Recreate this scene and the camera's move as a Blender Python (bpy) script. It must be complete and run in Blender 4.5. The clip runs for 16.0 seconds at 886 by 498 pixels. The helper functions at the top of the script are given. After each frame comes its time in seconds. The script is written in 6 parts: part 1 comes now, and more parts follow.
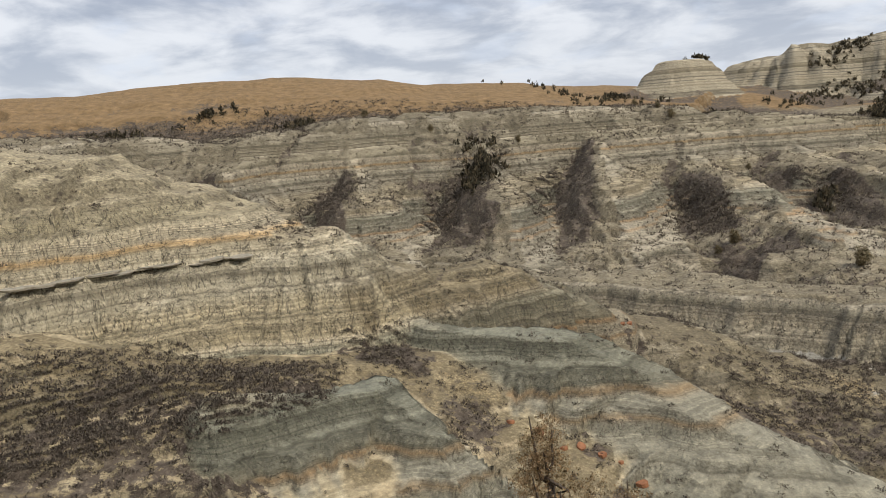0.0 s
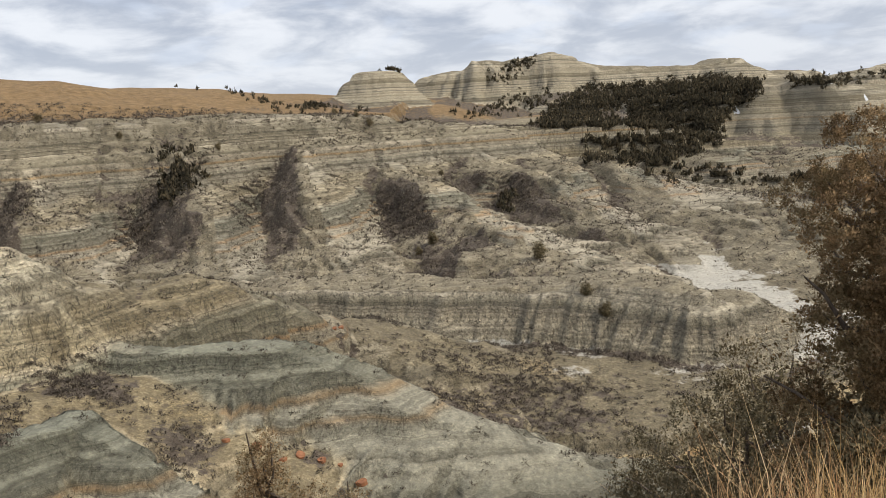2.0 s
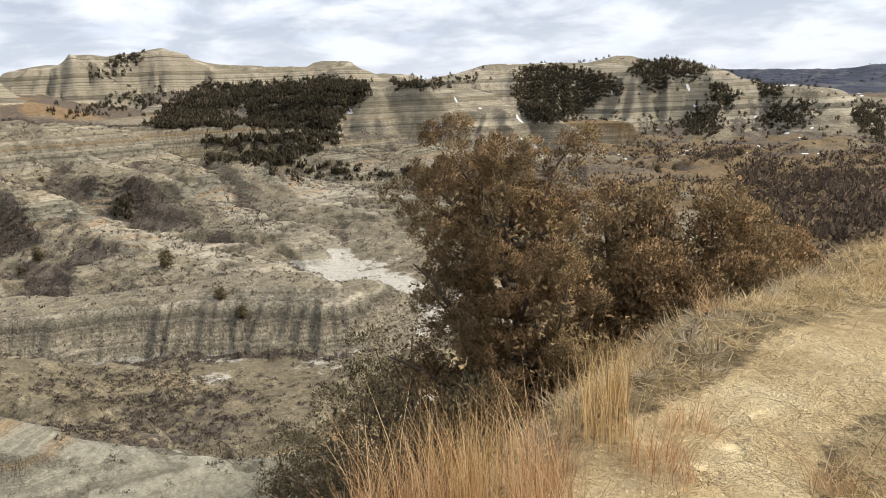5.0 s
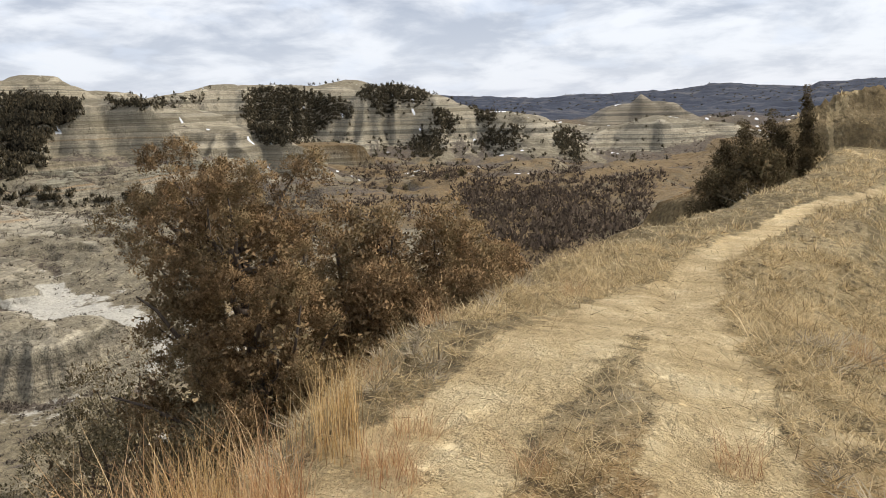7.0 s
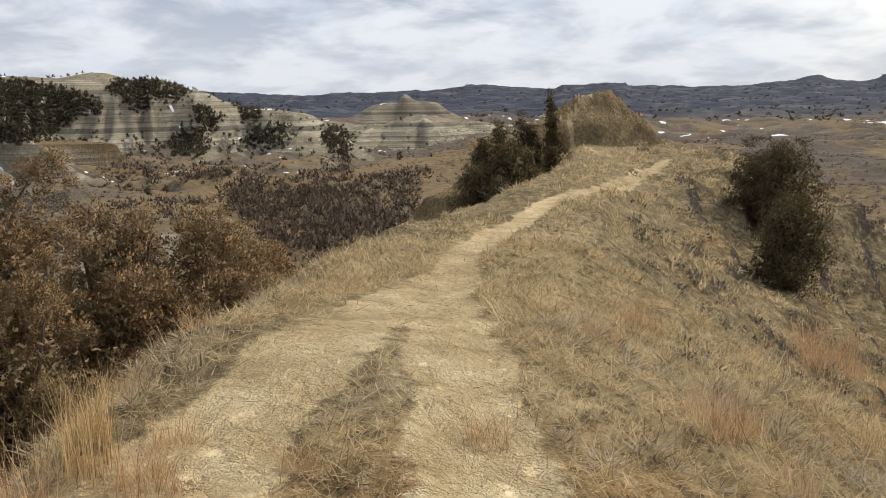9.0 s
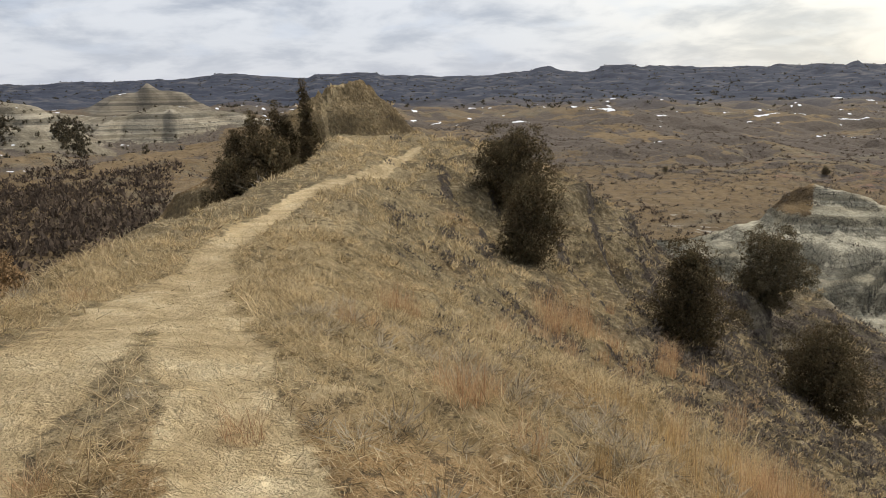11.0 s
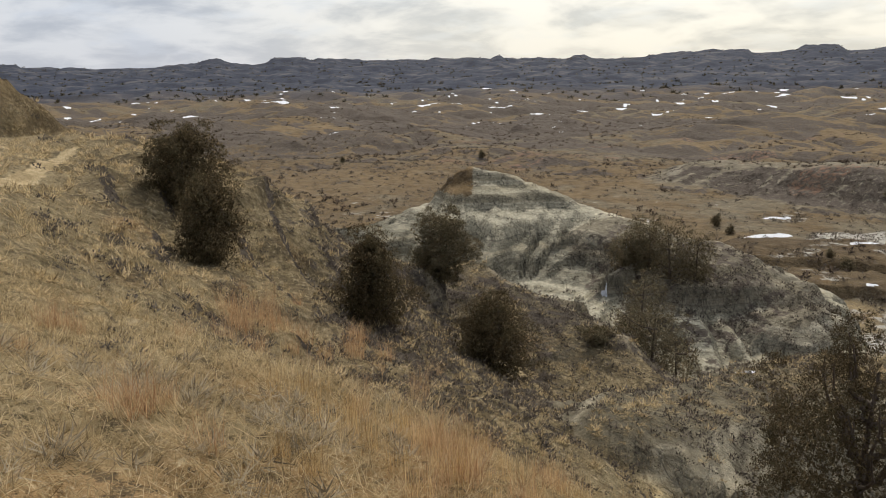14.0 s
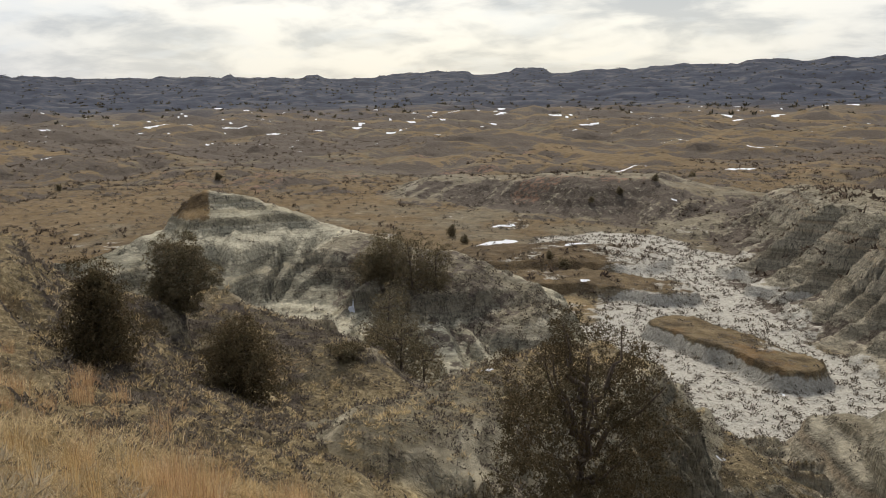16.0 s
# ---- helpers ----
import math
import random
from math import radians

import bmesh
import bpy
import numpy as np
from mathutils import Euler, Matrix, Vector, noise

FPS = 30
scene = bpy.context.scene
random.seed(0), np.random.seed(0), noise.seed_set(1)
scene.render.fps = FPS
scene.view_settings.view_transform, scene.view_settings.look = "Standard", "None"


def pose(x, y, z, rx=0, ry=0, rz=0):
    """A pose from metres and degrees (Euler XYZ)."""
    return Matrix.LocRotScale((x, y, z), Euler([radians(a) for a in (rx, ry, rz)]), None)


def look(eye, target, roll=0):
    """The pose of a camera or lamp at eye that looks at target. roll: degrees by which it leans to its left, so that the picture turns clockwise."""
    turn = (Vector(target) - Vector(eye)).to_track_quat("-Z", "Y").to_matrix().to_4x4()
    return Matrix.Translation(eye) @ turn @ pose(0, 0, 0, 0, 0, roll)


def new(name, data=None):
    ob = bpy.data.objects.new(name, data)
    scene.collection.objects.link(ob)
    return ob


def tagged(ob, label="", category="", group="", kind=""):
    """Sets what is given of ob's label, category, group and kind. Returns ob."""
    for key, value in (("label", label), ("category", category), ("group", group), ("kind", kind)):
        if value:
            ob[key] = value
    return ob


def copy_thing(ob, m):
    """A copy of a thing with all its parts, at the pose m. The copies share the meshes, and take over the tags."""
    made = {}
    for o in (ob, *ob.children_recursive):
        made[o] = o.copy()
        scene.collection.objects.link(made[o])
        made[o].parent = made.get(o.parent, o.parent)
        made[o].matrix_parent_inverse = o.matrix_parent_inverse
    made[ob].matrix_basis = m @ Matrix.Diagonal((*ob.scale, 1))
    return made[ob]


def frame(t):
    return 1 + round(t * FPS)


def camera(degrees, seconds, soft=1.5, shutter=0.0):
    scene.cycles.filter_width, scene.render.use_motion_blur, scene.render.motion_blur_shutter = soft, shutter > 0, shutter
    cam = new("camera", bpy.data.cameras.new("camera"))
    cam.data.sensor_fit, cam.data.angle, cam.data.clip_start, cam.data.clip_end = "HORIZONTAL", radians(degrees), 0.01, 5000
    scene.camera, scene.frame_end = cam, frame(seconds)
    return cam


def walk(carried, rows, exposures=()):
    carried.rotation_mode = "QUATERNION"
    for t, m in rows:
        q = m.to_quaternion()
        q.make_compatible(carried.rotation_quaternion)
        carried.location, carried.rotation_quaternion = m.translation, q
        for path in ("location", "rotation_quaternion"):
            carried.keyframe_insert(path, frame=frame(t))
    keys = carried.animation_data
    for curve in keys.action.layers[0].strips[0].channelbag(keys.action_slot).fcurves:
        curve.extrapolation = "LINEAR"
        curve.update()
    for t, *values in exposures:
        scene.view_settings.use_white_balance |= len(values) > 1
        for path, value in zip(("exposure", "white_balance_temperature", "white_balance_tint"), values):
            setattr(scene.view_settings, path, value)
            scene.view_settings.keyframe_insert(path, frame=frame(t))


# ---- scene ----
cam = camera(60.34, 16.0, soft=0.8)
PATH = [
    (0.0, pose(0.541, 0.493, 1.488, 80.68, 3.94, 0.00)),
    (0.5, pose(0.532, 0.475, 1.501, 80.84, 3.46, -5.10)),
    (1.0, pose(0.527, 0.454, 1.513, 80.86, 3.45, -10.86)),
    (1.5, pose(0.521, 0.431, 1.526, 79.85, 3.51, -16.40)),
    (2.0, pose(0.515, 0.406, 1.537, 79.87, 3.25, -21.91)),
    (2.5, pose(0.508, 0.379, 1.549, 79.71, 3.33, -27.55)),
    (3.0, pose(0.492, 0.356, 1.560, 79.83, 3.57, -31.36)),
    (3.5, pose(0.478, 0.330, 1.571, 79.95, 3.01, -35.65)),
    (4.0, pose(0.464, 0.304, 1.581, 79.39, 2.87, -40.20)),
    (4.5, pose(0.451, 0.274, 1.591, 78.43, 2.66, -45.18)),
    (5.0, pose(0.435, 0.247, 1.601, 78.38, 2.73, -49.55)),
    (5.2, pose(0.431, 0.232, 1.604, 78.33, 2.26, -52.13)),
    (7.3, pose(0.349, 0.110, 1.640, 79.11, 1.75, -71.16)),
    (7.5, pose(0.339, 0.102, 1.643, 78.96, 1.81, -72.44)),
    (8.0, pose(0.315, 0.076, 1.650, 79.10, 1.80, -76.47)),
    (8.5, pose(0.291, 0.045, 1.657, 78.72, 1.28, -81.48)),
    (9.0, pose(0.265, 0.016, 1.663, 78.77, 0.73, -86.31)),
    (9.5, pose(0.237, -0.012, 1.669, 78.10, 0.51, -91.04)),
    (12.0, pose(0.076, -0.124, 1.694, 77.46, 1.48, -112.72)),
    (12.5, pose(0.041, -0.140, 1.698, 76.93, 1.78, -116.79)),
    (13.0, pose(0.006, -0.152, 1.701, 77.24, 1.72, -120.31)),
    (13.5, pose(-0.030, -0.164, 1.704, 77.16, 1.28, -123.98)),
    (14.0, pose(-0.068, -0.176, 1.706, 76.93, 0.86, -128.05)),
    (14.5, pose(-0.111, -0.191, 1.709, 77.20, 0.04, -133.47)),
    (15.0, pose(-0.157, -0.204, 1.710, 77.54, -0.15, -138.99)),
    (15.5, pose(-0.196, -0.208, 1.712, 77.57, 0.47, -142.72)),
    (16.0, pose(-0.240, -0.212, 1.713, 78.10, 0.67, -147.38)),
]
walk(cam, PATH, [(0, -0.06), (2.5, 0.05), (4, 0.08), (5, 0.28), (7, 0.14), (8.5, 0.04), (9.5, -0.08), (12, -0.18), (14, -0.25), (16, -0.25)])

# ---- sky, sun and exposure ----
SUN_BEARING, SUN_HEIGHT = 142.0, 46.0


def build_world():
    world = bpy.data.worlds.new("sky")
    scene.world = world
    world.use_nodes = True
    nt = world.node_tree
    nt.nodes.clear()
    N, L = nt.nodes.new, nt.links.new
    sky = N("ShaderNodeTexSky")
    sky.sky_type, sky.sun_disc = "NISHITA", False
    sky.sun_elevation, sky.sun_rotation = radians(SUN_HEIGHT), radians(SUN_BEARING)
    tc = N("ShaderNodeTexCoord")
    sep = N("ShaderNodeSeparateXYZ")
    L(tc.outputs["Generated"], sep.inputs[0])
    # cloud sheet: the direction met with a level layer
    h = N("ShaderNodeMath"); h.operation = "MAXIMUM"; h.inputs[1].default_value = 0.0
    L(sep.outputs["Z"], h.inputs[0])
    hp = N("ShaderNodeMath"); hp.operation = "ADD"; hp.inputs[1].default_value = 0.24
    L(h.outputs[0], hp.inputs[0])
    dx = N("ShaderNodeMath"); dx.operation = "DIVIDE"
    dy = N("ShaderNodeMath"); dy.operation = "DIVIDE"
    L(sep.outputs["X"], dx.inputs[0]); L(hp.outputs[0], dx.inputs[1])
    L(sep.outputs["Y"], dy.inputs[0]); L(hp.outputs[0], dy.inputs[1])
    comb = N("ShaderNodeCombineXYZ")
    L(dx.outputs[0], comb.inputs[0]); L(dy.outputs[0], comb.inputs[1])

    def cloud(scale, detail, rough, low, high, seed):
        n = N("ShaderNodeTexNoise")
        n.inputs["Scale"].default_value, n.inputs["Detail"].default_value = scale, detail
        n.inputs["Roughness"].default_value, n.inputs["Distortion"].default_value = rough, 0.25
        off = N("ShaderNodeVectorMath"); off.operation = "ADD"
        off.inputs[1].default_value = (seed, seed * 1.7, seed * 0.3)
        L(comb.outputs[0], off.inputs[0]); L(off.outputs[0], n.inputs["Vector"])
        r = N("ShaderNodeMapRange")
        r.interpolation_type = "SMOOTHSTEP"
        r.inputs["From Min"].default_value, r.inputs["From Max"].default_value = low, high
        L(n.outputs["Fac"], r.inputs["Value"])
        return r.outputs[0]

    grey = cloud(2.5, 8, 0.54, 0.38, 0.64, 3.0)
    gaps = cloud(3.4, 6, 0.5, 0.52, 0.68, 9.0)
    # bright cloud, grey bellies, a little blue sky in the gaps
    mixa = N("ShaderNodeMix"); mixa.data_type = "RGBA"
    mixa.inputs["A"].default_value, mixa.inputs["B"].default_value = (0.88, 0.90, 0.95, 1), (0.43, 0.475, 0.575, 1)
    L(grey, mixa.inputs["Factor"])
    mixb = N("ShaderNodeMix"); mixb.data_type = "RGBA"
    mixb.inputs["B"].default_value = (0.70, 0.78, 0.93, 1)
    gf = N("ShaderNodeMath"); gf.operation = "MULTIPLY"; gf.inputs[1].default_value = 0.45
    L(gaps, gf.inputs[0]); L(gf.outputs[0], mixb.inputs["Factor"]); L(mixa.outputs["Result"], mixb.inputs["A"])
    # the veiled sun brightens and warms the cloud round it
    sund = Vector((math.sin(radians(150)) * math.cos(radians(24)), math.cos(radians(150)) * math.cos(radians(24)), math.sin(radians(24))))
    dot = N("ShaderNodeVectorMath"); dot.operation = "DOT_PRODUCT"
    dot.inputs[1].default_value = sund
    L(tc.outputs["Generated"], dot.inputs[0])
    glow = N("ShaderNodeMapRange"); glow.interpolation_type = "SMOOTHERSTEP"
    glow.inputs["From Min"].default_value, glow.inputs["From Max"].default_value = 0.60, 1.0
    L(dot.outputs["Value"], glow.inputs["Value"])
    warm = N("ShaderNodeMix"); warm.data_type = "RGBA"; warm.blend_type = "MULTIPLY"
    warm.inputs["B"].default_value = (1.55, 1.45, 1.24, 1)
    L(glow.outputs[0], warm.inputs["Factor"]); L(mixb.outputs["Result"], warm.inputs["A"])
    # bright haze low down
    low = N("ShaderNodeMapRange"); low.interpolation_type = "SMOOTHSTEP"
    low.inputs["From Min"].default_value, low.inputs["From Max"].default_value = 0.16, 0.0
    L(sep.outputs["Z"], low.inputs["Value"])
    lf = N("ShaderNodeMath"); lf.operation = "MULTIPLY"; lf.inputs[1].default_value = 0.55
    L(low.outputs[0], lf.inputs[0])
    hazy = N("ShaderNodeMix"); hazy.data_type = "RGBA"
    hazy.inputs["B"].default_value = (0.72, 0.76, 0.85, 1)
    side = N("ShaderNodeMapRange"); side.interpolation_type = "SMOOTHSTEP"
    side.inputs["From Min"].default_value, side.inputs["From Max"].default_value = 0.70, 0.95
    L(dot.outputs["Value"], side.inputs["Value"])
    tone = N("ShaderNodeMix"); tone.data_type = "RGBA"
    tone.inputs["A"].default_value, tone.inputs["B"].default_value = (0.72, 0.76, 0.85, 1), (1.0, 0.94, 0.76, 1)
    L(side.outputs[0], tone.inputs["Factor"]); L(tone.outputs["Result"], hazy.inputs["B"])
    L(lf.outputs[0], hazy.inputs["Factor"]); L(warm.outputs["Result"], hazy.inputs["A"])
    bg1, bg2, add, out = N("ShaderNodeBackground"), N("ShaderNodeBackground"), N("ShaderNodeAddShader"), N("ShaderNodeOutputWorld")
    L(sky.outputs[0], bg1.inputs[0]); bg1.inputs[1].default_value = 0.012
    L(hazy.outputs["Result"], bg2.inputs[0]); bg2.inputs[1].default_value = 0.92
    L(bg1.outputs[0], add.inputs[0]); L(bg2.outputs[0], add.inputs[1]); L(add.outputs[0], out.inputs[0])


build_world()
sun = new("sun", bpy.data.lights.new("sun", "SUN"))
sun.data.energy, sun.data.angle, sun.data.color = 2.9, radians(5), (1.0, 0.92, 0.80)
sun.matrix_world = look((0, 0, 0), (-math.sin(radians(SUN_BEARING)) * math.cos(radians(SUN_HEIGHT)),
                                    -math.cos(radians(SUN_BEARING)) * math.cos(radians(SUN_HEIGHT)), -math.sin(radians(SUN_HEIGHT))))
scene.view_settings.exposure = 0.0

# ---- materials ----
class Nodes:
    """A short hand for building one node material."""

    def __init__(self, name):
        self.mat = bpy.data.materials.new(name)
        self.mat.use_nodes = True
        self.nt = self.mat.node_tree
        self.bsdf = self.nt.nodes["Principled BSDF"]
        self.bsdf.inputs["Specular IOR Level"].default_value = 0.2

    def add(self, kind):
        return self.nt.nodes.new("ShaderNode" + kind)

    def put(self, socket, value):
        if isinstance(value, bpy.types.NodeSocket):
            self.nt.links.new(value, socket)
        elif isinstance(value, tuple) and len(value) == 3 and socket.type == "RGBA":
            socket.default_value = (*value, 1)
        else:
            socket.default_value = value

    def attr(self, name, colour=False):
        a = self.add("Attribute")
        a.attribute_name = name
        return a.outputs["Color" if colour else "Fac"]

    def math(self, op, a, b=0.0, c=0.0, clamp=False):
        m = self.add("Math")
        m.operation, m.use_clamp = op, clamp
        for s, v in zip(m.inputs, (a, b, c)):
            self.put(s, v)
        return m.outputs[0]

    def span(self, v, a, b, lo=0.0, hi=1.0):
        m = self.add("MapRange")
        m.interpolation_type = "SMOOTHSTEP"
        for k, x in (("Value", v), ("From Min", a), ("From Max", b), ("To Min", lo), ("To Max", hi)):
            self.put(m.inputs[k], x)
        return m.outputs[0]

    def mix(self, f, a, b, how="MIX"):
        m = self.add("Mix")
        m.data_type, m.blend_type = "RGBA", how
        self.put(m.inputs["Factor"], f), self.put(m.inputs["A"], a), self.put(m.inputs["B"], b)
        return m.outputs["Result"]

    def place(self, sx=1.0, sy=1.0, sz=1.0, object_space=False):
        m = self.add("Mapping")
        m.inputs["Scale"].default_value = (sx, sy, sz)
        if object_space:
            self.nt.links.new(self.add("TexCoord").outputs["Object"], m.inputs["Vector"])
        else:
            self.nt.links.new(self.add("NewGeometry").outputs["Position"], m.inputs["Vector"])
        return m.outputs[0]

    def noise(self, where, scale, detail=4.0, rough=0.55, twist=0.0):
        n = self.add("TexNoise")
        self.put(n.inputs["Vector"], where)
        n.inputs["Scale"].default_value, n.inputs["Detail"].default_value = scale, detail
        n.inputs["Roughness"].default_value, n.inputs["Distortion"].default_value = rough, twist
        return n.outputs["Fac"]

    def voronoi(self, where, scale, feature="DISTANCE_TO_EDGE"):
        v = self.add("TexVoronoi")
        v.feature = feature
        self.put(v.inputs["Vector"], where)
        v.inputs["Scale"].default_value = scale
        return v.outputs["Distance"]

    def ramp(self, v, stops):
        r = self.add("ValToRGB")
        els = r.color_ramp.elements
        while len(els) < len(stops):
            els.new(0.5)
        for e, (p, c) in zip(els, stops):
            e.position, e.color = p, (*c, 1)
        self.put(r.inputs[0], v)
        return r.outputs[0]

    def bump(self, height, strength, distance, normal=None):
        b = self.add("Bump")
        b.inputs["Strength"].default_value, b.inputs["Distance"].default_value = strength, distance
        self.put(b.inputs["Height"], height)
        if normal is not None:
            self.put(b.inputs["Normal"], normal)
        return b.outputs[0]

    def done(self, colour, rough=0.9, normal=None):
        self.put(self.bsdf.inputs["Base Color"], colour)
        self.put(self.bsdf.inputs["Roughness"], rough)
        if normal is not None:
            self.put(self.bsdf.inputs["Normal"], normal)
        return self.mat


def earth_material():
    """Layered clay with dry grass, scrub litter, silt, snow and a trodden path, by the ground's own masks."""
    m = Nodes("earth")
    pos = m.place()
    geo = m.add("NewGeometry")
    sep = m.add("SeparateXYZ")
    m.nt.links.new(geo.outputs["Position"], sep.inputs[0])
    nsep = m.add("SeparateXYZ")
    m.nt.links.new(geo.outputs["Normal"], nsep.inputs[0])
    steep = m.span(nsep.outputs[2], 0.955, 0.78)
    big = m.noise(pos, 0.035, 4)
    mid = m.noise(pos, 0.35, 5)
    fine = m.noise(pos, 3.2, 5, 0.65)
    grit = m.noise(pos, 22.0, 3, 0.7)
    # beds: level with a slight waver
    zz = m.math("MULTIPLY_ADD", big, 1.4, sep.outputs[2])
    zz = m.math("MULTIPLY_ADD", mid, 0.4, zz)
    bedpos = m.add("CombineXYZ")
    m.put(bedpos.inputs[2], zz)
    thick = m.noise(bedpos.outputs[0], 0.16, 3, 0.6)
    thin = m.noise(bedpos.outputs[0], 0.8, 4, 0.75)
    bed = m.math("ADD", m.math("MULTIPLY", thick, 0.6), m.math("MULTIPLY", thin, 0.4))
    beds = m.ramp(bed, [(0.30, (0.09, 0.084, 0.07)), (0.39, (0.26, 0.235, 0.185)), (0.44, (0.12, 0.116, 0.098)), (0.50, (0.38, 0.355, 0.295)),
                        (0.55, (0.21, 0.19, 0.145)), (0.61, (0.11, 0.11, 0.095)), (0.70, (0.34, 0.29, 0.20))])
    layer = m.math("MULTIPLY_ADD", m.math("MULTIPLY_ADD", m.math("SUBTRACT", big, 0.5), 0.9, m.math("MULTIPLY_ADD", m.math("SUBTRACT", mid, 0.5), 0.3, sep.outputs[2])), 1 / 40.0, 34 / 40.0)
    column = m.ramp(layer, [((z + 34) / 40, c) for z, c in (
        (-34, (0.30, 0.28, 0.23)), (-31, (0.25, 0.235, 0.195)), (-28.5, (0.29, 0.27, 0.225)), (-26.8, (0.18, 0.17, 0.145)), (-26.3, (0.16, 0.155, 0.13)), (-25.8, (0.28, 0.265, 0.225)), (-23.6, (0.31, 0.293, 0.25)),
        (-23.2, (0.27, 0.195, 0.125)), (-22.9, (0.31, 0.293, 0.25)), (-22.2, (0.29, 0.275, 0.235)), (-21.8, (0.27, 0.185, 0.11)), (-21.4, (0.19, 0.185, 0.155)), (-19.2, (0.165, 0.168, 0.142)), (-18.3, (0.20, 0.202, 0.172)),
        (-17.7, (0.36, 0.33, 0.27)), (-17.2, (0.27, 0.240, 0.178)), (-14.5, (0.30, 0.272, 0.208)), (-13.4, (0.23, 0.217, 0.18)), (-10.8, (0.28, 0.267, 0.228)), (-10.3, (0.34, 0.32, 0.27)), (-9.0, (0.25, 0.23, 0.185)),
        (-8.5, (0.31, 0.215, 0.11)), (-8.0, (0.38, 0.35, 0.29)), (-6.8, (0.31, 0.285, 0.23)), (-6.0, (0.20, 0.185, 0.14)), (-3.0, (0.26, 0.24, 0.19)), (-1.0, (0.20, 0.185, 0.145)), (2.0, (0.29, 0.27, 0.22)), (3.0, (0.35, 0.33, 0.28)), (4.0, (0.20, 0.19, 0.16)), (6, (0.26, 0.24, 0.20)))])
    column = m.mix(m.span(thin, 0.49, 0.56, 0.0, 0.72), column, m.mix(1.0, column, (0.48, 0.48, 0.48), "MULTIPLY"))
    column = m.mix(m.math("MULTIPLY", m.span(thin, 0.41, 0.37), 0.85), column, (0.52, 0.49, 0.42))
    # single hard and soft beds a hand's width thick
    seam = m.noise(bedpos.outputs[0], 3.1, 3, 0.7)
    column = m.mix(1.0, column, m.ramp(seam, [(0.36, (1.24, 1.24, 1.22)), (0.47, (1.04, 1.04, 1.04)), (0.53, (0.94, 0.94, 0.93)), (0.62, (0.62, 0.61, 0.60))]), "MULTIPLY")
    beds = m.mix(m.math("MULTIPLY", m.attr("column"), 0.85), beds, column)
    soil = m.ramp(m.math("ADD", m.math("MULTIPLY", mid, 0.45), m.math("MULTIPLY", fine, 0.55)), [(0.33, (0.088, 0.079, 0.062)), (0.5, (0.155, 0.141, 0.108)), (0.66, (0.30, 0.277, 0.215))])
    bare = m.span(m.math("ADD", m.attr("bare"), m.math("MULTIPLY_ADD", m.noise(pos, 0.6, 6, 0.7), 0.9, -0.45)), 0.34, 0.62, 0.12, 1.0)
    beds = m.mix(bare, soil, beds)
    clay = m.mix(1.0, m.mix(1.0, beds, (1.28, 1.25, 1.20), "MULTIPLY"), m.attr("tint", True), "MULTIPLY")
    # rill streaks down the steep faces: muddy tone plus the rills' shade, painted dark
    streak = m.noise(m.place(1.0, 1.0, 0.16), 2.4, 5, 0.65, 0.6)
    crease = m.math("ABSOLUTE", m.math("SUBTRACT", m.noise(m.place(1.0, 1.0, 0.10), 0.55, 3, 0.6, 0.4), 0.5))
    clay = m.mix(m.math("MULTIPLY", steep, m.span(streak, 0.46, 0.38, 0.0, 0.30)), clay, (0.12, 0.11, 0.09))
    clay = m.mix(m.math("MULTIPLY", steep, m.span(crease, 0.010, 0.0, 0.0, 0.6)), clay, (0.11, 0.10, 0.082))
    # thin dark lines: the shade inside narrow rills, put into the colour
    slit_shade = m.math("ABSOLUTE", m.math("SUBTRACT", m.noise(m.place(1.0, 1.0, 0.13), 1.15, 2, 0.6, 0.3), 0.5))
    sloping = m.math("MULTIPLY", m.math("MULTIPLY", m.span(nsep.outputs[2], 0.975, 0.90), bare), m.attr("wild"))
    clay = m.mix(m.math("MULTIPLY", sloping, m.span(slit_shade, 0.022, 0.0, 0.0, 0.8)), clay, (0.075, 0.068, 0.055))
    coarse = m.noise(pos, 1.9, 7, 0.80)
    clay = m.mix(1.0, clay, m.ramp(coarse, [(0.30, (0.55, 0.54, 0.53)), (0.44, (0.88, 0.88, 0.88)), (0.55, (1.05, 1.05, 1.04)), (0.66, (1.45, 1.43, 1.38))]), "MULTIPLY")
    clay = m.mix(m.span(fine, 0.62, 0.74, 0.0, 0.3), clay, (0.50, 0.47, 0.40))
    # dry grass
    gcol = m.ramp(m.math("ADD", m.math("MULTIPLY", mid, 0.55), m.math("MULTIPLY", fine, 0.45)),
                  [(0.32, (0.22, 0.170, 0.092)), (0.45, (0.34, 0.262, 0.142)), (0.58, (0.46, 0.358, 0.20)), (0.72, (0.60, 0.48, 0.29))])
    gcol = m.mix(1.0, gcol, m.attr("gtint", True), "MULTIPLY")
    tuss = m.math("ADD", m.noise(m.place(1.0, 1.0, 0.5), 4.5, 5, 0.7), m.math("MULTIPLY_ADD", m.noise(pos, 26.0, 3, 0.7, 1.5), 0.4, -0.2))
    near = m.math("SUBTRACT", 1.0, m.attr("wild"))
    # gaps between tussocks painted dark as shaded litter, high strands pale as sunlit
    gcol = m.mix(m.math("MULTIPLY", near, m.span(tuss, 0.50, 0.62, 0.0, 0.80)), gcol, (0.10, 0.078, 0.048))
    gcol = m.mix(m.math("MULTIPLY", near, m.span(tuss, 0.44, 0.33, 0.0, 0.65)), gcol, (0.72, 0.60, 0.39))
    gcov = m.attr("grass")
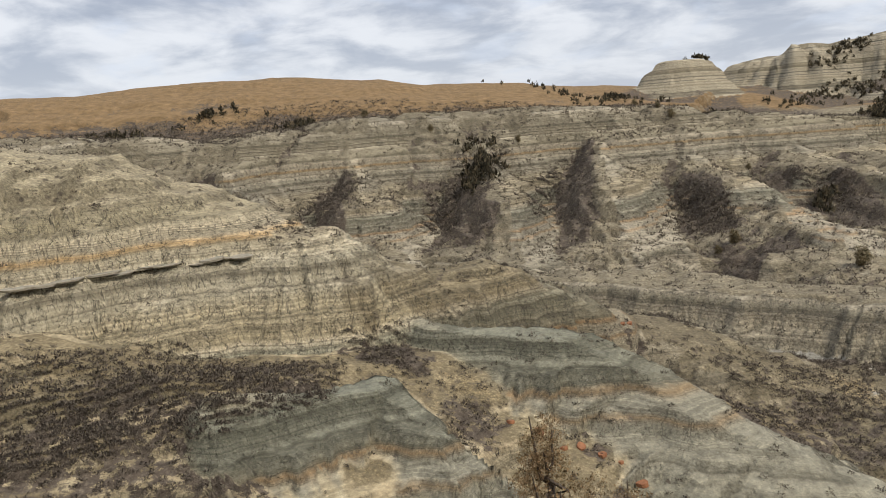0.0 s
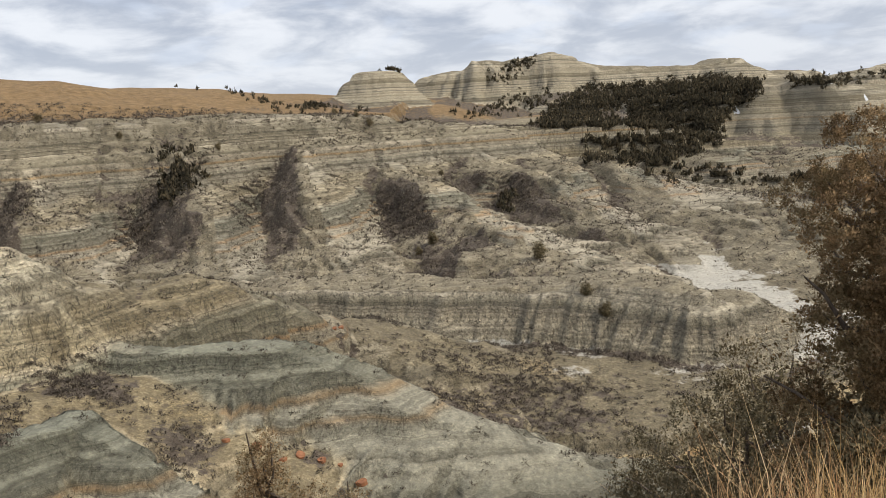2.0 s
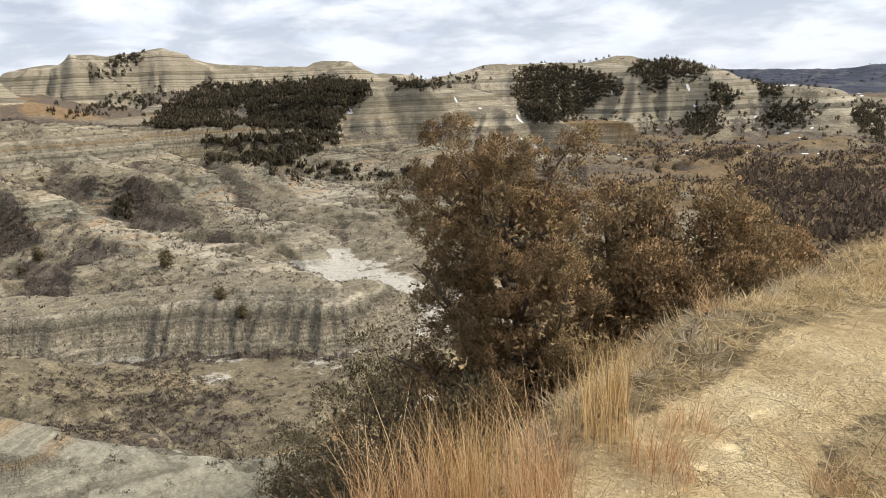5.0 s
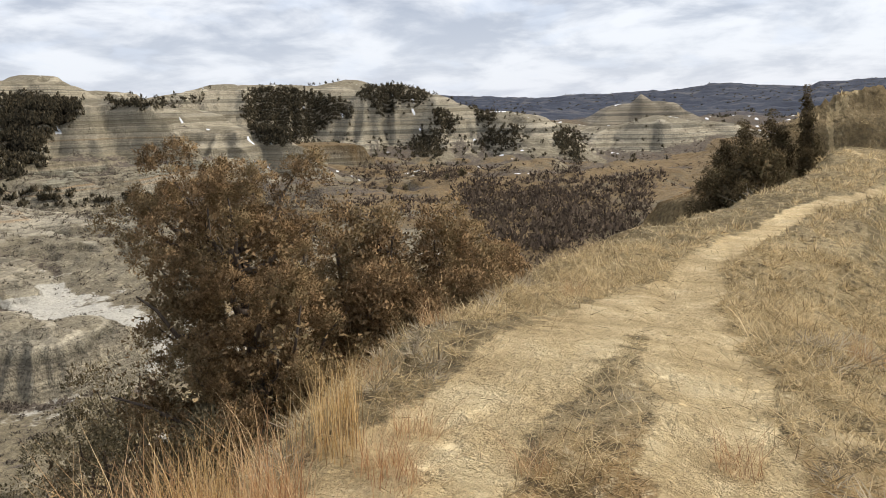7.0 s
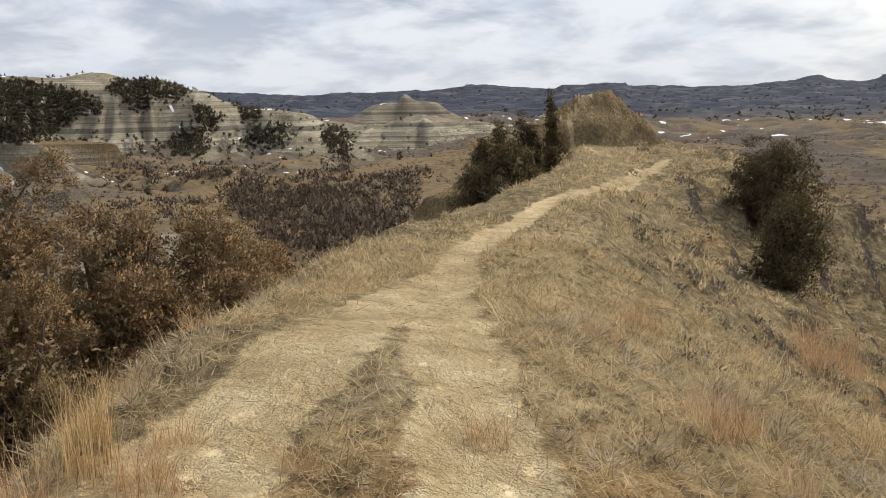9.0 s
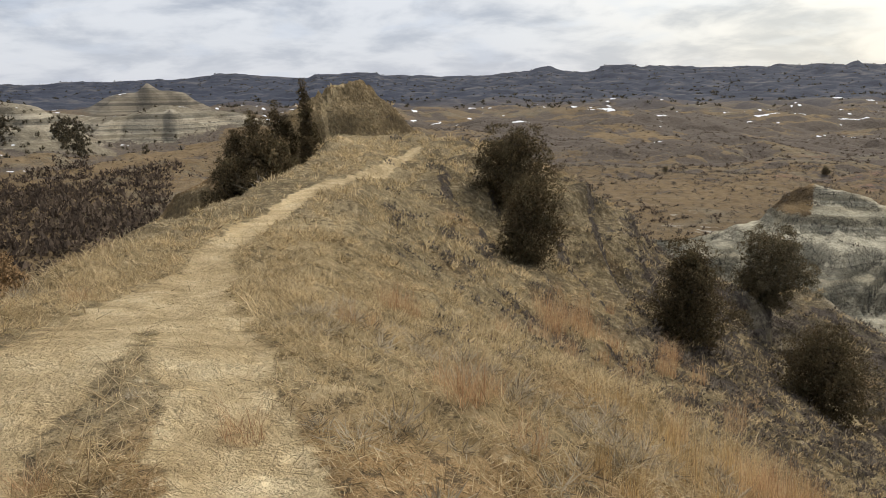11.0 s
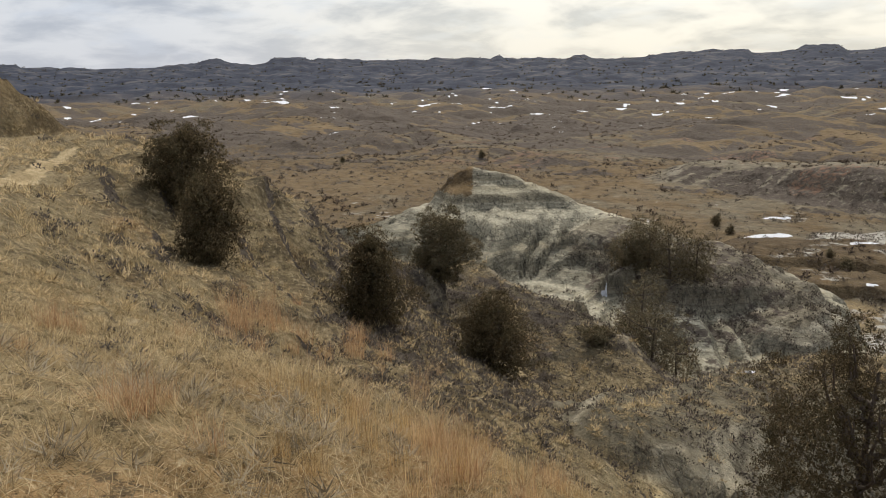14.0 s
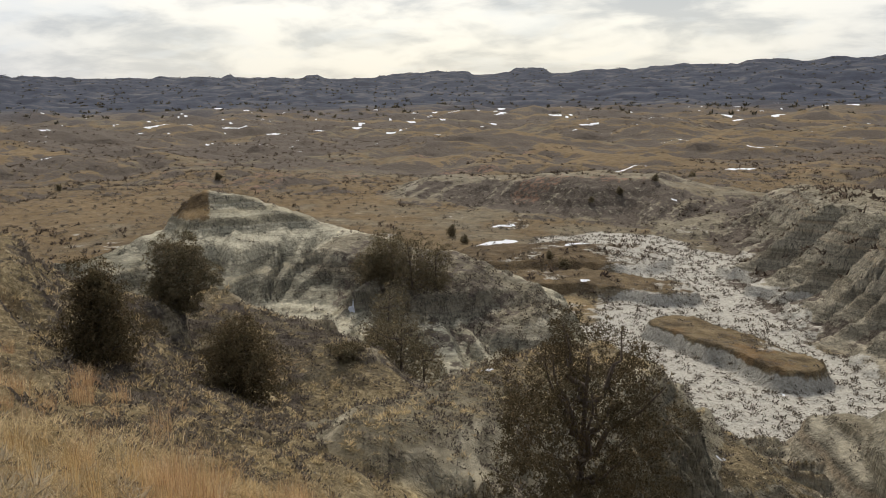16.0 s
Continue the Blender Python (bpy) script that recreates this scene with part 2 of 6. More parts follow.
    gmask = m.span(m.math("ADD", gcov, m.math("MULTIPLY_ADD", fine, 0.7, -0.35)), 0.40, 0.62)
    col = m.mix(gmask, clay, gcol)
    # pale wash silt
    smask = m.span(m.math("ADD", m.attr("silt"), m.math("MULTIPLY_ADD", m.noise(pos, 0.35, 7, 0.75), 1.8, -0.98)), 0.36, 0.60)
    col = m.mix(smask, col, m.ramp(fine, [(0.3, (0.36, 0.335, 0.28)), (0.7, (0.58, 0.55, 0.48))]))
    # scrub: dark woody litter between low bushes, and shade painted on some slopes
    bmask = m.span(m.math("ADD", m.attr("brush_shade"), m.math("MULTIPLY_ADD", m.noise(pos, 0.8, 7, 0.75), 2.8, -1.52)), 0.40, 0.58)
    bcol = m.ramp(fine, [(0.3, (0.065, 0.052, 0.042)), (0.52, (0.115, 0.092, 0.072)), (0.72, (0.22, 0.185, 0.14))])
    col = m.mix(bmask, col, bcol)
    # low plants and stones, singly too small to stand out
    speck = m.math("MULTIPLY", m.span(m.voronoi(pos, 0.85, "F1"), 0.34, 0.18), m.span(m.noise(pos, 0.22, 4, 0.6), 0.44, 0.58))
    speck2 = m.math("MULTIPLY", m.span(m.voronoi(pos, 2.3, "F1"), 0.36, 0.22), m.span(m.noise(pos, 0.5, 4, 0.6), 0.46, 0.60))
    specks = m.math("MULTIPLY", m.math("MULTIPLY", m.math("MAXIMUM", speck, speck2), m.attr("wild")), m.math("MULTIPLY_ADD", bare, -0.75, 1.1))
    col = m.mix(m.math("MULTIPLY", specks, 0.8), col, bcol)
    # rust red baked clay
    rmask = m.span(m.math("ADD", m.attr("rust"), m.math("MULTIPLY_ADD", m.noise(pos, 0.7, 5, 0.7), 1.0, -0.5)), 0.45, 0.62)
    col = m.mix(rmask, col, (0.25, 0.15, 0.10))
    # trodden path: yellow clay, cracked
    wander = m.add("VectorMath"); wander.operation = "ADD"
    tilt = m.add("CombineXYZ")
    m.put(tilt.inputs[0], m.math("MULTIPLY", fine, 0.22)), m.put(tilt.inputs[1], m.math("MULTIPLY", mid, 0.5))
    m.put(wander.inputs[0], m.place(1.0, 1.0, 0.3)), m.put(wander.inputs[1], tilt.outputs[0])
    crack = m.voronoi(wander.outputs[0], 4.6)
    tcol = m.ramp(m.math("ADD", m.math("MULTIPLY", m.noise(pos, 1.6, 6, 0.7), 0.85), m.math("MULTIPLY", grit, 0.15)),
                  [(0.34, (0.44, 0.322, 0.168)), (0.50, (0.66, 0.505, 0.28)), (0.64, (0.82, 0.67, 0.41))])
    tcol = m.mix(m.math("MULTIPLY", m.span(crack, 0.018, 0.0, 0.0, 0.5), m.span(mid, 0.42, 0.55)), tcol, (0.20, 0.145, 0.075))
    # trodden litter and shallow prints
    tcol = m.mix(m.span(m.noise(m.place(1.0, 2.2, 1.0), 9.0, 5, 0.75), 0.55, 0.68, 0.0, 0.6), tcol, (0.25, 0.185, 0.10))
    tmask = m.span(m.math("ADD", m.attr("path"), m.math("MULTIPLY_ADD", m.noise(pos, 3.2, 7, 0.78), 1.5, -0.75)), 0.38, 0.60)
    col = m.mix(tmask, col, tcol)
    # dark scrub on badlands miles off, with blue distance haze painted into the colour
    far_haze = m.ramp(m.noise(pos, 0.012, 5, 0.65), [(0.38, (0.015, 0.025, 0.050)), (0.52, (0.030, 0.043, 0.075)), (0.66, (0.11, 0.110, 0.118))])
    col = m.mix(m.math("MULTIPLY", m.attr("far"), 0.85), col, far_haze)
    # snow
    wmask = m.span(m.math("ADD", m.attr("snow"), m.math("MULTIPLY_ADD", m.noise(pos, 0.5, 5, 0.7), 1.0, -0.5)), 0.48, 0.54)
    col = m.mix(wmask, col, (0.86, 0.88, 0.92))
    nrm = m.bump(m.math("ADD", m.math("MULTIPLY", m.math("ADD", streak, m.span(crease, 0.0, 0.03, 0.0, 0.2)), steep), mid), 1.0, 0.9)
    lumps = m.math("ADD", m.math("ADD", fine, m.math("MULTIPLY", coarse, 2.0)), m.math("MULTIPLY", gmask, grit))
    nrm = m.bump(m.math("MULTIPLY", lumps, m.math("MULTIPLY_ADD", tmask, -0.93, 1.0)), 0.6, 0.14, nrm)
    nrm = m.bump(m.math("MULTIPLY", m.math("MULTIPLY", m.span(tuss, 0.7, 0.3), gmask), near), 0.8, 0.10, nrm)
    nrm = m.bump(m.math("ADD", grit, m.math("MULTIPLY", m.span(crack, 0.0, 0.05), m.math("MULTIPLY", tmask, 0.3))), 0.35, 0.02, nrm)
    return m.done(col, 0.95, nrm)


def leaf_material(name, dark, mid, tip, vary=0.35, other=None, clear=0.40, clump=2.2):
    m = Nodes(name)
    rnd = m.add("NewGeometry").outputs["Random Per Island"]
    n = m.noise(m.place(), clump, 3)
    own = 0.7 if clump < 5 else 0.45
    c = m.ramp(m.math("ADD", m.math("MULTIPLY", rnd, own), m.math("MULTIPLY", m.span(n, 0.3, 0.7), 1 - own)), [(0.15, dark), (0.5, mid), (0.9, tip)])
    if other:
        c = m.mix(m.span(m.noise(m.place(), 1.5, 4, 0.6), 0.47, 0.60, 0.0, 0.75), c, m.mix(m.math("MULTIPLY", rnd, 0.6), other, tip))
    obj = m.add("ObjectInfo").outputs["Random"]
    c = m.mix(m.span(obj, 0.0, 1.0, 0.0, vary), c, tuple(x * 0.55 for x in mid))
    # thin leaves let part of their light through
    m.nt.nodes.remove(m.bsdf)
    diffuse, through_, both = m.add("BsdfDiffuse"), m.add("BsdfTranslucent"), m.add("MixShader")
    both.inputs[0].default_value = clear
    m.put(diffuse.inputs["Color"], c), m.put(through_.inputs["Color"], c)
    m.nt.links.new(diffuse.outputs[0], both.inputs[1]), m.nt.links.new(through_.outputs[0], both.inputs[2])
    m.nt.links.new(both.outputs[0], m.nt.nodes["Material Output"].inputs["Surface"])
    return m.mat


def bark_material():
    m = Nodes("bark")
    n = m.noise(m.place(6, 6, 1.2), 5.0, 5, 0.7)
    return m.done(m.ramp(n, [(0.3, (0.055, 0.042, 0.033)), (0.6, (0.15, 0.12, 0.095)), (0.8, (0.24, 0.20, 0.165))]), 0.95, m.bump(n, 0.7, 0.02))


EARTH = earth_material()
JUNIPER_RUST = leaf_material("juniper_rust_foliage", (0.12, 0.088, 0.052), (0.28, 0.186, 0.100), (0.48, 0.325, 0.18), 0.2, (0.22, 0.182, 0.098), 0.25, 9.0)
JUNIPER_DARK = leaf_material("juniper_dark_foliage", (0.085, 0.078, 0.052), (0.18, 0.152, 0.095), (0.32, 0.26, 0.155), 0.3, (0.22, 0.160, 0.095), 0.25, 9.0)
JUNIPER_OLIVE = leaf_material("juniper_olive_foliage", (0.052, 0.044, 0.027), (0.12, 0.092, 0.053), (0.23, 0.168, 0.092), 0.3, (0.10, 0.092, 0.053), 0.25, 9.0)
WOOD_LEAF = leaf_material("far_wood_foliage", (0.03, 0.03, 0.024), (0.085, 0.075, 0.052), (0.19, 0.15, 0.095), 0.3)
SAGE = leaf_material("sage_twigs", (0.07, 0.059, 0.050), (0.15, 0.126, 0.104), (0.29, 0.25, 0.20))
GREY_GRASS = leaf_material("curled_grey_grass", (0.17, 0.135, 0.09), (0.46, 0.385, 0.27), (0.70, 0.61, 0.45), 0.2)
THICKET = leaf_material("thicket_twigs", (0.05, 0.039, 0.033), (0.115, 0.09, 0.07), (0.24, 0.185, 0.14))
STRAW = leaf_material("dry_grass", (0.19, 0.138, 0.074), (0.62, 0.475, 0.262), (0.90, 0.74, 0.47), 0.15)
RUST_STRAW = leaf_material("bluestem", (0.34, 0.19, 0.10), (0.62, 0.40, 0.215), (0.84, 0.66, 0.41), 0.15)
GOLD_STRAW = leaf_material("golden_grass", (0.24, 0.15, 0.07), (0.64, 0.43, 0.19), (0.86, 0.67, 0.38), 0.15)
BARK = bark_material()

# ---- the land ----
def lattice(ix, iy, seed):
    h = (ix * 374761393 + iy * 668265263 + seed * 974711) & 0xFFFFFFFF
    h = ((h ^ (h >> 13)) * 1274126177) & 0xFFFFFFFF
    return ((h ^ (h >> 16)) & 0xFFFF).astype(np.float32) / 65535.0


def vnoise(x, y, seed):
    fx, fy = np.floor(x), np.floor(y)
    ix, iy = fx.astype(np.int64), fy.astype(np.int64)
    u, v = (x - fx).astype(np.float32), (y - fy).astype(np.float32)
    u, v = u * u * (3 - 2 * u), v * v * (3 - 2 * v)
    a, b, c, d = lattice(ix, iy, seed), lattice(ix + 1, iy, seed), lattice(ix, iy + 1, seed), lattice(ix + 1, iy + 1, seed)
    return a + (b - a) * u + (c - a) * v + (a - b - c + d) * u * v


def fbm(x, y, size, octaves, seed, keep=0.5):
    """Soft noise from -1 to 1 with features of that size in metres."""
    out, amp, total, s = 0.0, 1.0, 0.0, 1.0 / size
    for k in range(octaves):
        out = out + amp * (vnoise(x * s + 17.3 * k, y * s - 9.1 * k, seed + k) * 2 - 1)
        total, amp, s = total + amp, amp * keep, s * 2.03
    return out / total


def ridged(x, y, size, octaves, seed, keep=0.5):
    """Noise from 0 to 1 with sharp creases at 0: gullies."""
    out, amp, total, s = 0.0, 1.0, 0.0, 1.0 / size
    for k in range(octaves):
        out = out + amp * np.abs(vnoise(x * s + 11.7 * k, y * s + 5.3 * k, seed + k) * 2 - 1)
        total, amp, s = total + amp, amp * keep, s * 2.1
    return out / total


def ease(v, a, b):
    t = np.clip((v - a) / (b - a), 0, 1)
    return t * t * (3 - 2 * t)


def bearing(x, y):
    return np.degrees(np.arctan2(x, y))


def build_axes():
    az = np.concatenate([np.arange(-36, 182, 0.25), np.arange(182, 324, 2.0)])
    radii, r = [0.001], 0.25
    while r < 4700:
        radii.append(r)
        r += r * (0.036 if r < 12 else 0.018 if r < 30 else 0.0062 if r < 260 else 0.0068 if r < 700 else 0.012)
    return np.radians(az), np.array(radii)


AZ, RAD = build_axes()
GA, GR = np.meshgrid(AZ, RAD)
GX, GY = GR * np.sin(GA), GR * np.cos(GA)
BEAR = np.degrees(GA)
MASK = {k: np.zeros_like(GX, dtype=np.float32) for k in ("grass", "brush_shade", "silt", "rust", "path", "snow", "column", "far", "wild", "bare")}
TINT = np.ones((*GX.shape, 3), np.float32)
GTINT = np.ones((*GX.shape, 3), np.float32)
OWNER = np.zeros(GX.shape, np.int16)
LANDS = ["ground"]


def line_field(line, x=None, y=None):
    """For every place: distance to a line of (x, y, z), side (left is over 0), and the nearest point on it with its height."""
    x, y = (GX, GY) if x is None else (x, y)
    best = np.full(x.shape, 1e12)
    side, cx, cy, cz = (np.zeros(x.shape) for _ in range(4))
    for (ax, ay, az), (bx, by, bz) in zip(line[:-1], line[1:]):
        ux, uy = bx - ax, by - ay
        t = np.clip(((x - ax) * ux + (y - ay) * uy) / (ux * ux + uy * uy), 0, 1)
        px, py = ax + t * ux, ay + t * uy
        d = (x - px) ** 2 + (y - py) ** 2
        near = d < best
        best = np.where(near, d, best)
        side = np.where(near, ux * (y - ay) - uy * (x - ax), side)
        cx, cy, cz = np.where(near, px, cx), np.where(near, py, cy), np.where(near, az + t * (bz - az), cz)
    return np.sqrt(best), side, cx, cy, cz


def settle(name, sel, z, soft, tint, grass):
    """Lay a new land surface over the old where it stands higher, with a soft join."""
    old = H[sel]
    w = ease(z - old, -0.8 * soft, 0.8 * soft)
    H[sel] = 0.5 * (old + z + np.sqrt((old - z) ** 2 + soft * soft)) - 0.25 * soft * np.exp(-((old - z) / soft) ** 2)
    if name not in LANDS:
        LANDS.append(name)
    OWNER[sel] = np.where(w > 0.5, LANDS.index(name), OWNER[sel])
    for c in range(3):
        TINT[sel + (c,)] = TINT[sel + (c,)] * (1 - w) + tint[c] * w
    MASK["brush_shade"][sel] *= 1 - w
    MASK["grass"][sel] = MASK["grass"][sel] * (1 - w) + grass * w


def landform(name, line, half, left, right, base, gully=0.25, size=12.0, seed=1, tint=(1, 1, 1), grass=0.3, soft=1.0, steep=1.0, rill=0.0, rill_size=1.6, straight=False, taper=False):
    """Raise a hill along a crest line: a rounded top half metres to each side, flanks left and right metres wide down to base, cut by gullies."""
    reach = half + max(left, right)
    xs, ys = [p[0] for p in line], [p[1] for p in line]
    pad = reach * 1.8 + 10
    sel = np.nonzero((GX > min(xs) - pad) & (GX < max(xs) + pad) & (GY > min(ys) - pad) & (GY < max(ys) + pad))
    x, y = GX[sel], GY[sel]
    d, side, cx, cy, cz = line_field(line, x, y)
    wide = np.where(side > 0, left, right)
    if taper:
        wide = wide * np.clip((cz - base) / (max(p[2] for p in line) - base), 0.15, 1)
    ex, ey = (x - cx) / (d + 1e-6), (y - cy) / (d + 1e-6)
    arm = half + min(left, right)
    cut = 0.42 - ridged(cx + ex * arm * 0.9 + fbm(x, y, size, 2, seed + 9) * size * 0.25, cy + ey * arm * 0.9, size, 3, seed)
    u0 = (d - half) / wide
    dd = d + fbm(x, y, size * 1.5, 3, seed + 50) * size * 0.3
    u = np.clip((dd - half) / wide + gully * 1.5 * cut * ease(u0, 0.0, 0.5), 0, None)
    if rill:
        rr = ridged(cx + ex * arm, cy + ey * arm, rill_size, 2, seed + 70)
        u = u + (0.40 - rr) * rill * ease(u0, 0.05, 0.4) * ease(u0, 1.2, 0.8)
    v = np.clip(u, 0, 1) ** steep
    p = np.where(u < 1, 1 - v if straight else 0.5 + 0.5 * np.cos(np.pi * v), -(u - 1) * 0.9)
    z = np.where(p > 0, base + (cz - base) * p, base + p * 1.5 * wide)
    z = z + fbm(x, y, size * 0.45, 4, seed + 30) * min(1.2, 0.05 * size)
    settle(name, sel, z, soft, tint, grass)


GREY, PALE, YELLOW, DIM = (1.0, 0.965, 0.905), (1.13, 1.085, 1.01), (1.08, 0.98, 0.82), (0.80, 0.74, 0.65)

# floor of the basin, then far hills rising to the skyline
far = np.interp(BEAR, [-42, 0, 45, 70, 77, 84, 89, 93, 99, 103, 110, 120, 131, 140, 150, 158, 166, 176, 188, 318],
                [0.9, 1.0, 0.7, 0.32, 0.16, 0.30, 0.85, 0.45, 0.55, 0.52, 0.55, 0.75, 0.85, 0.72, 0.85, 0.95, 1.2, 1.5, 1.5, 0.9])
skyline = np.tan(np.radians(far)) * 3900 + 16 * ease(fbm(BEAR, BEAR * 0, 2.6, 3, 251), 0.0, 0.22) * ease(BEAR, 80, 90)
rolling = ridged(GX + fbm(GX, GY, 90, 2, 4) * 30, GY, 105, 4, 5, 0.4)
H = -32.5 + fbm(GX, GY, 160, 4, 3) * 1.6 * ease(GR, 60, 200) + (rolling - 0.25) * 19.0 * ease(GR, 190, 620) + (ridged(GX, GY, 34, 3, 6) - 0.3) * 7.0 * ease(GR, 180, 330) * ease(GR, 1500, 900)
H = H + ease(GR, 1300, 3900) ** 1.3 * (skyline + 34 + fbm(GX, GY, 700, 5, 8) * 14) + (ridged(GX, GY, 330, 5, 9) - 0.35) * 40 * ease(GR, 1100, 2300) * ease(GR, 4700, 3500)
MASK["grass"][:] = 0.62 + 0.25 * fbm(GX, GY, 90, 4, 12) - 0.5 * ease(GR, 1200, 1900)
# scrub, darkest in creases of the plain, where it also paints the mounds' shade
MASK["brush_shade"][:] = 0.12 + 0.40 * fbm(GX, GY, 70, 4, 15) + 0.62 * ease(GR, 900, 1900) + 0.55 * ease(rolling, 0.24, 0.05) * ease(GR, 170, 400) + 0.12 * ease(GR, 150, 300)
TINT[:] = DIM

# far upland to the north, buttes and mesas on and before it
landform("upland", [(-536.2, 450.0, 40.8), (-132.0, 748.5, 37.5), (44.6, 638.4, 27.4), (125.8, 504.6, 14.8), (195.4, 460.3, 9.5), (235.0, 407.0, -3.3)], 60, 200, 150, -20, 0.1, 60, 21, PALE, 0.85, 4)
landform("grassy_hill", [(-321.7, 270.0, 17.8), (-215.0, 372.4, 22.3), (-131.3, 404.2, 28.8), (-80.1, 412.3, 28.8), (-35.9, 410.4, 24.7), (-14.5, 414.7, 20.5)], 35, 120, 105, 2, 0.03, 50, 23, YELLOW, 0.85, 4)
landform("dome_butte", [(131.4, 432.5, 26.9), (136.7, 430.8, 26.9)], 3, 24, 25, 9, 0.1, 9, 25, PALE, 0.1, 1.5, 1.35, 0.1, 3)
landform("mesa", [(214.5, 495.6, 29.0), (221.4, 492.5, 34.2), (243.2, 487.7, 33.6), (270.9, 472.9, 37.4), (286.6, 469.5, 32.4), (300.6, 462.9, 27.7), (344.8, 441.3, 23.7), (363.2, 432.8, 23.8), (374.0, 430.2, 27.5), (387.2, 421.0, 26.1), (401.6, 411.5, 16.7)],
         7, 60, 62, -2, 0.35, 22, 27, GREY, 0.05, 2, 1.25, 0.1, 5)
landform("wooded_butte", [(257.5, 428.6, 9.5), (269.6, 385.0, 5.8), (273.9, 344.3, 7.8), (271.0, 301.0, 9.8), (271.9, 279.6, 8.5)], 8, 50, 88, -31, 0.3, 26, 29, GREY, 0.1, 2, 1.2)
landform("layered_butte", [(296.5, 290.4, 5.6), (308.4, 277.7, 4.5), (321.1, 258.2, 2.4), (320.3, 239.6, -6.7)], 8, 50, 62, -31, 0.4, 24, 31, GREY, 0.05, 2, 1.2, 0.08, 5)
landform("long_butte", [(500.9, 398.4, 8.4), (492.5, 376.6, 14.6), (493.5, 358.5, 20.3), (511.6, 332.2, 18.7), (528.3, 305.0, 17.6), (539.6, 284.5, 22.7), (539.3, 263.0, 15.8), (548.1, 244.0, 17.4), (554.0, 217.1, 8.9), (570.6, 185.4, -5.7)],
         12, 90, 120, -33, 0.5, 45, 33, GREY, 0.1, 3, 1.15, 0.1, 8)
landform("low_butte", [(592.9, 181.3, -9.2), (623.6, 144.0, -15.1), (642.0, 101.7, -21.0)], 10, 60, 70, -33, 0.5, 30, 35, GREY, 0.15, 3)
landform("cone_butte", [(992.1, 125.3, -3.6), (993.6, 113.2, 8.3), (995.1, 99.3, -1.8)], 8, 90, 90, -33, 0.4, 40, 37, DIM, 0.2, 3)
landform("low_butte", [(554.6, 77.9, -16.9), (557.4, 53.7, -10.1), (569.5, 24.9, -15.3)], 8, 60, 60, -33, 0.5, 30, 39, GREY, 0.2, 3)

# north wall of the valley: a steep brow under the grassy upland, and clay spurs running out from it between brushy gullies
landform("valley_wall", [(-207.8, 120.0, 6.7), (-96.8, 217.4, 4.1), (-63.9, 223.0, 0.0), (-42.7, 242.3, 3.4), (-26.3, 250.6, 6.0), (0.0, 262.0, 4.9), (37.3, 265.4, 4.0), (72.5, 270.5, 2.6), (105.6, 261.5, -3.3)], 6, 240, 80, -33, 0.2, 30, 41, GREY, 0.15, 2, 1.0, 0.05, 5)
landform("valley_wall", [(96.4, 265.0, -1.3), (125.8, 236.6, -12.4), (131.4, 194.8, -17.3), (141.7, 163.0, -23.0), (148.9, 136.5, -28.5), (155.4, 125.9, -31.5)], 7, 70, 70, -33, 0.15, 30, 43, GREY, 0.22, 2, 0.75, 0.03, 6)
landform("clay_spur", [(-66.8, 211.7, -0.8), (-54.0, 188.4, -7.4), (-40.0, 165.2, -13.3), (-31.6, 148.7, -19.8)], 2.5, 24, 24, -28, 0.3, 11, 45, GREY, 0.2, 1.2, 1.05, 0.08, 3, True)
landform("clay_spur", [(-36.8, 243.2, 2.4), (-24.7, 213.6, -7.5), (-20.5, 188.9, -12.4), (-17.2, 175.2, -15.1), (-13.8, 157.4, -24.0)], 2.5, 26, 26, -31, 0.3, 11, 47, PALE, 0.12, 1.2, 1.05, 0.08, 3, True)
landform("clay_spur", [(6.5, 249.9, 1.6), (12.8, 214.6, -8.2), (13.1, 187.5, -14.2), (12.9, 171.5, -17.1), (11.7, 151.6, -24.2)], 2.5, 26, 26, -32, 0.3, 11, 49, GREY, 0.15, 1.2, 1.05, 0.08, 3, True)
landform("clay_spur", [(45.9, 247.8, -2.0), (43.9, 217.6, -8.5), (41.0, 199.8, -11.3), (39.2, 185.9, -12.7), (34.2, 158.3, -23.0)], 2.5, 25, 25, -32, 0.3, 11, 51, PALE, 0.12, 1.2, 1.05, 0.08, 3, True)
landform("clay_spur", [(71.0, 239.7, -6.7), (70.0, 212.8, -12.5), (71.1, 189.1, -16.1), (71.3, 169.6, -19.1), (70.6, 148.0, -21.2), (69.5, 132.9, -21.1), (67.9, 122.4, -24.7)], 2.5, 24, 24, -32, 0.3, 11, 53, PALE, 0.1, 1.2, 1.05, 0.08, 3, True)
landform("clay_spur", [(104.5, 240.3, -10.3), (101.7, 208.5, -14.7), (105.7, 186.1, -17.9), (101.7, 162.8, -20.7), (99.7, 145.0, -25.1)], 3, 24, 24, -32, 0.3, 11, 55, GREY, 0.2, 1.2, 1.05, 0.08, 3, True)
landform("clay_spur", [(125.8, 236.6, -13.4), (130.7, 201.3, -18.6), (130.0, 170.0, -21.7), (128.6, 147.9, -24.6), (132.7, 130.4, -25.6), (135.0, 119.0, -27.0)], 4, 22, 22, -32, 0.3, 11, 56, GREY, 0.2, 1.2, 1.05, 0.08, 3, True)
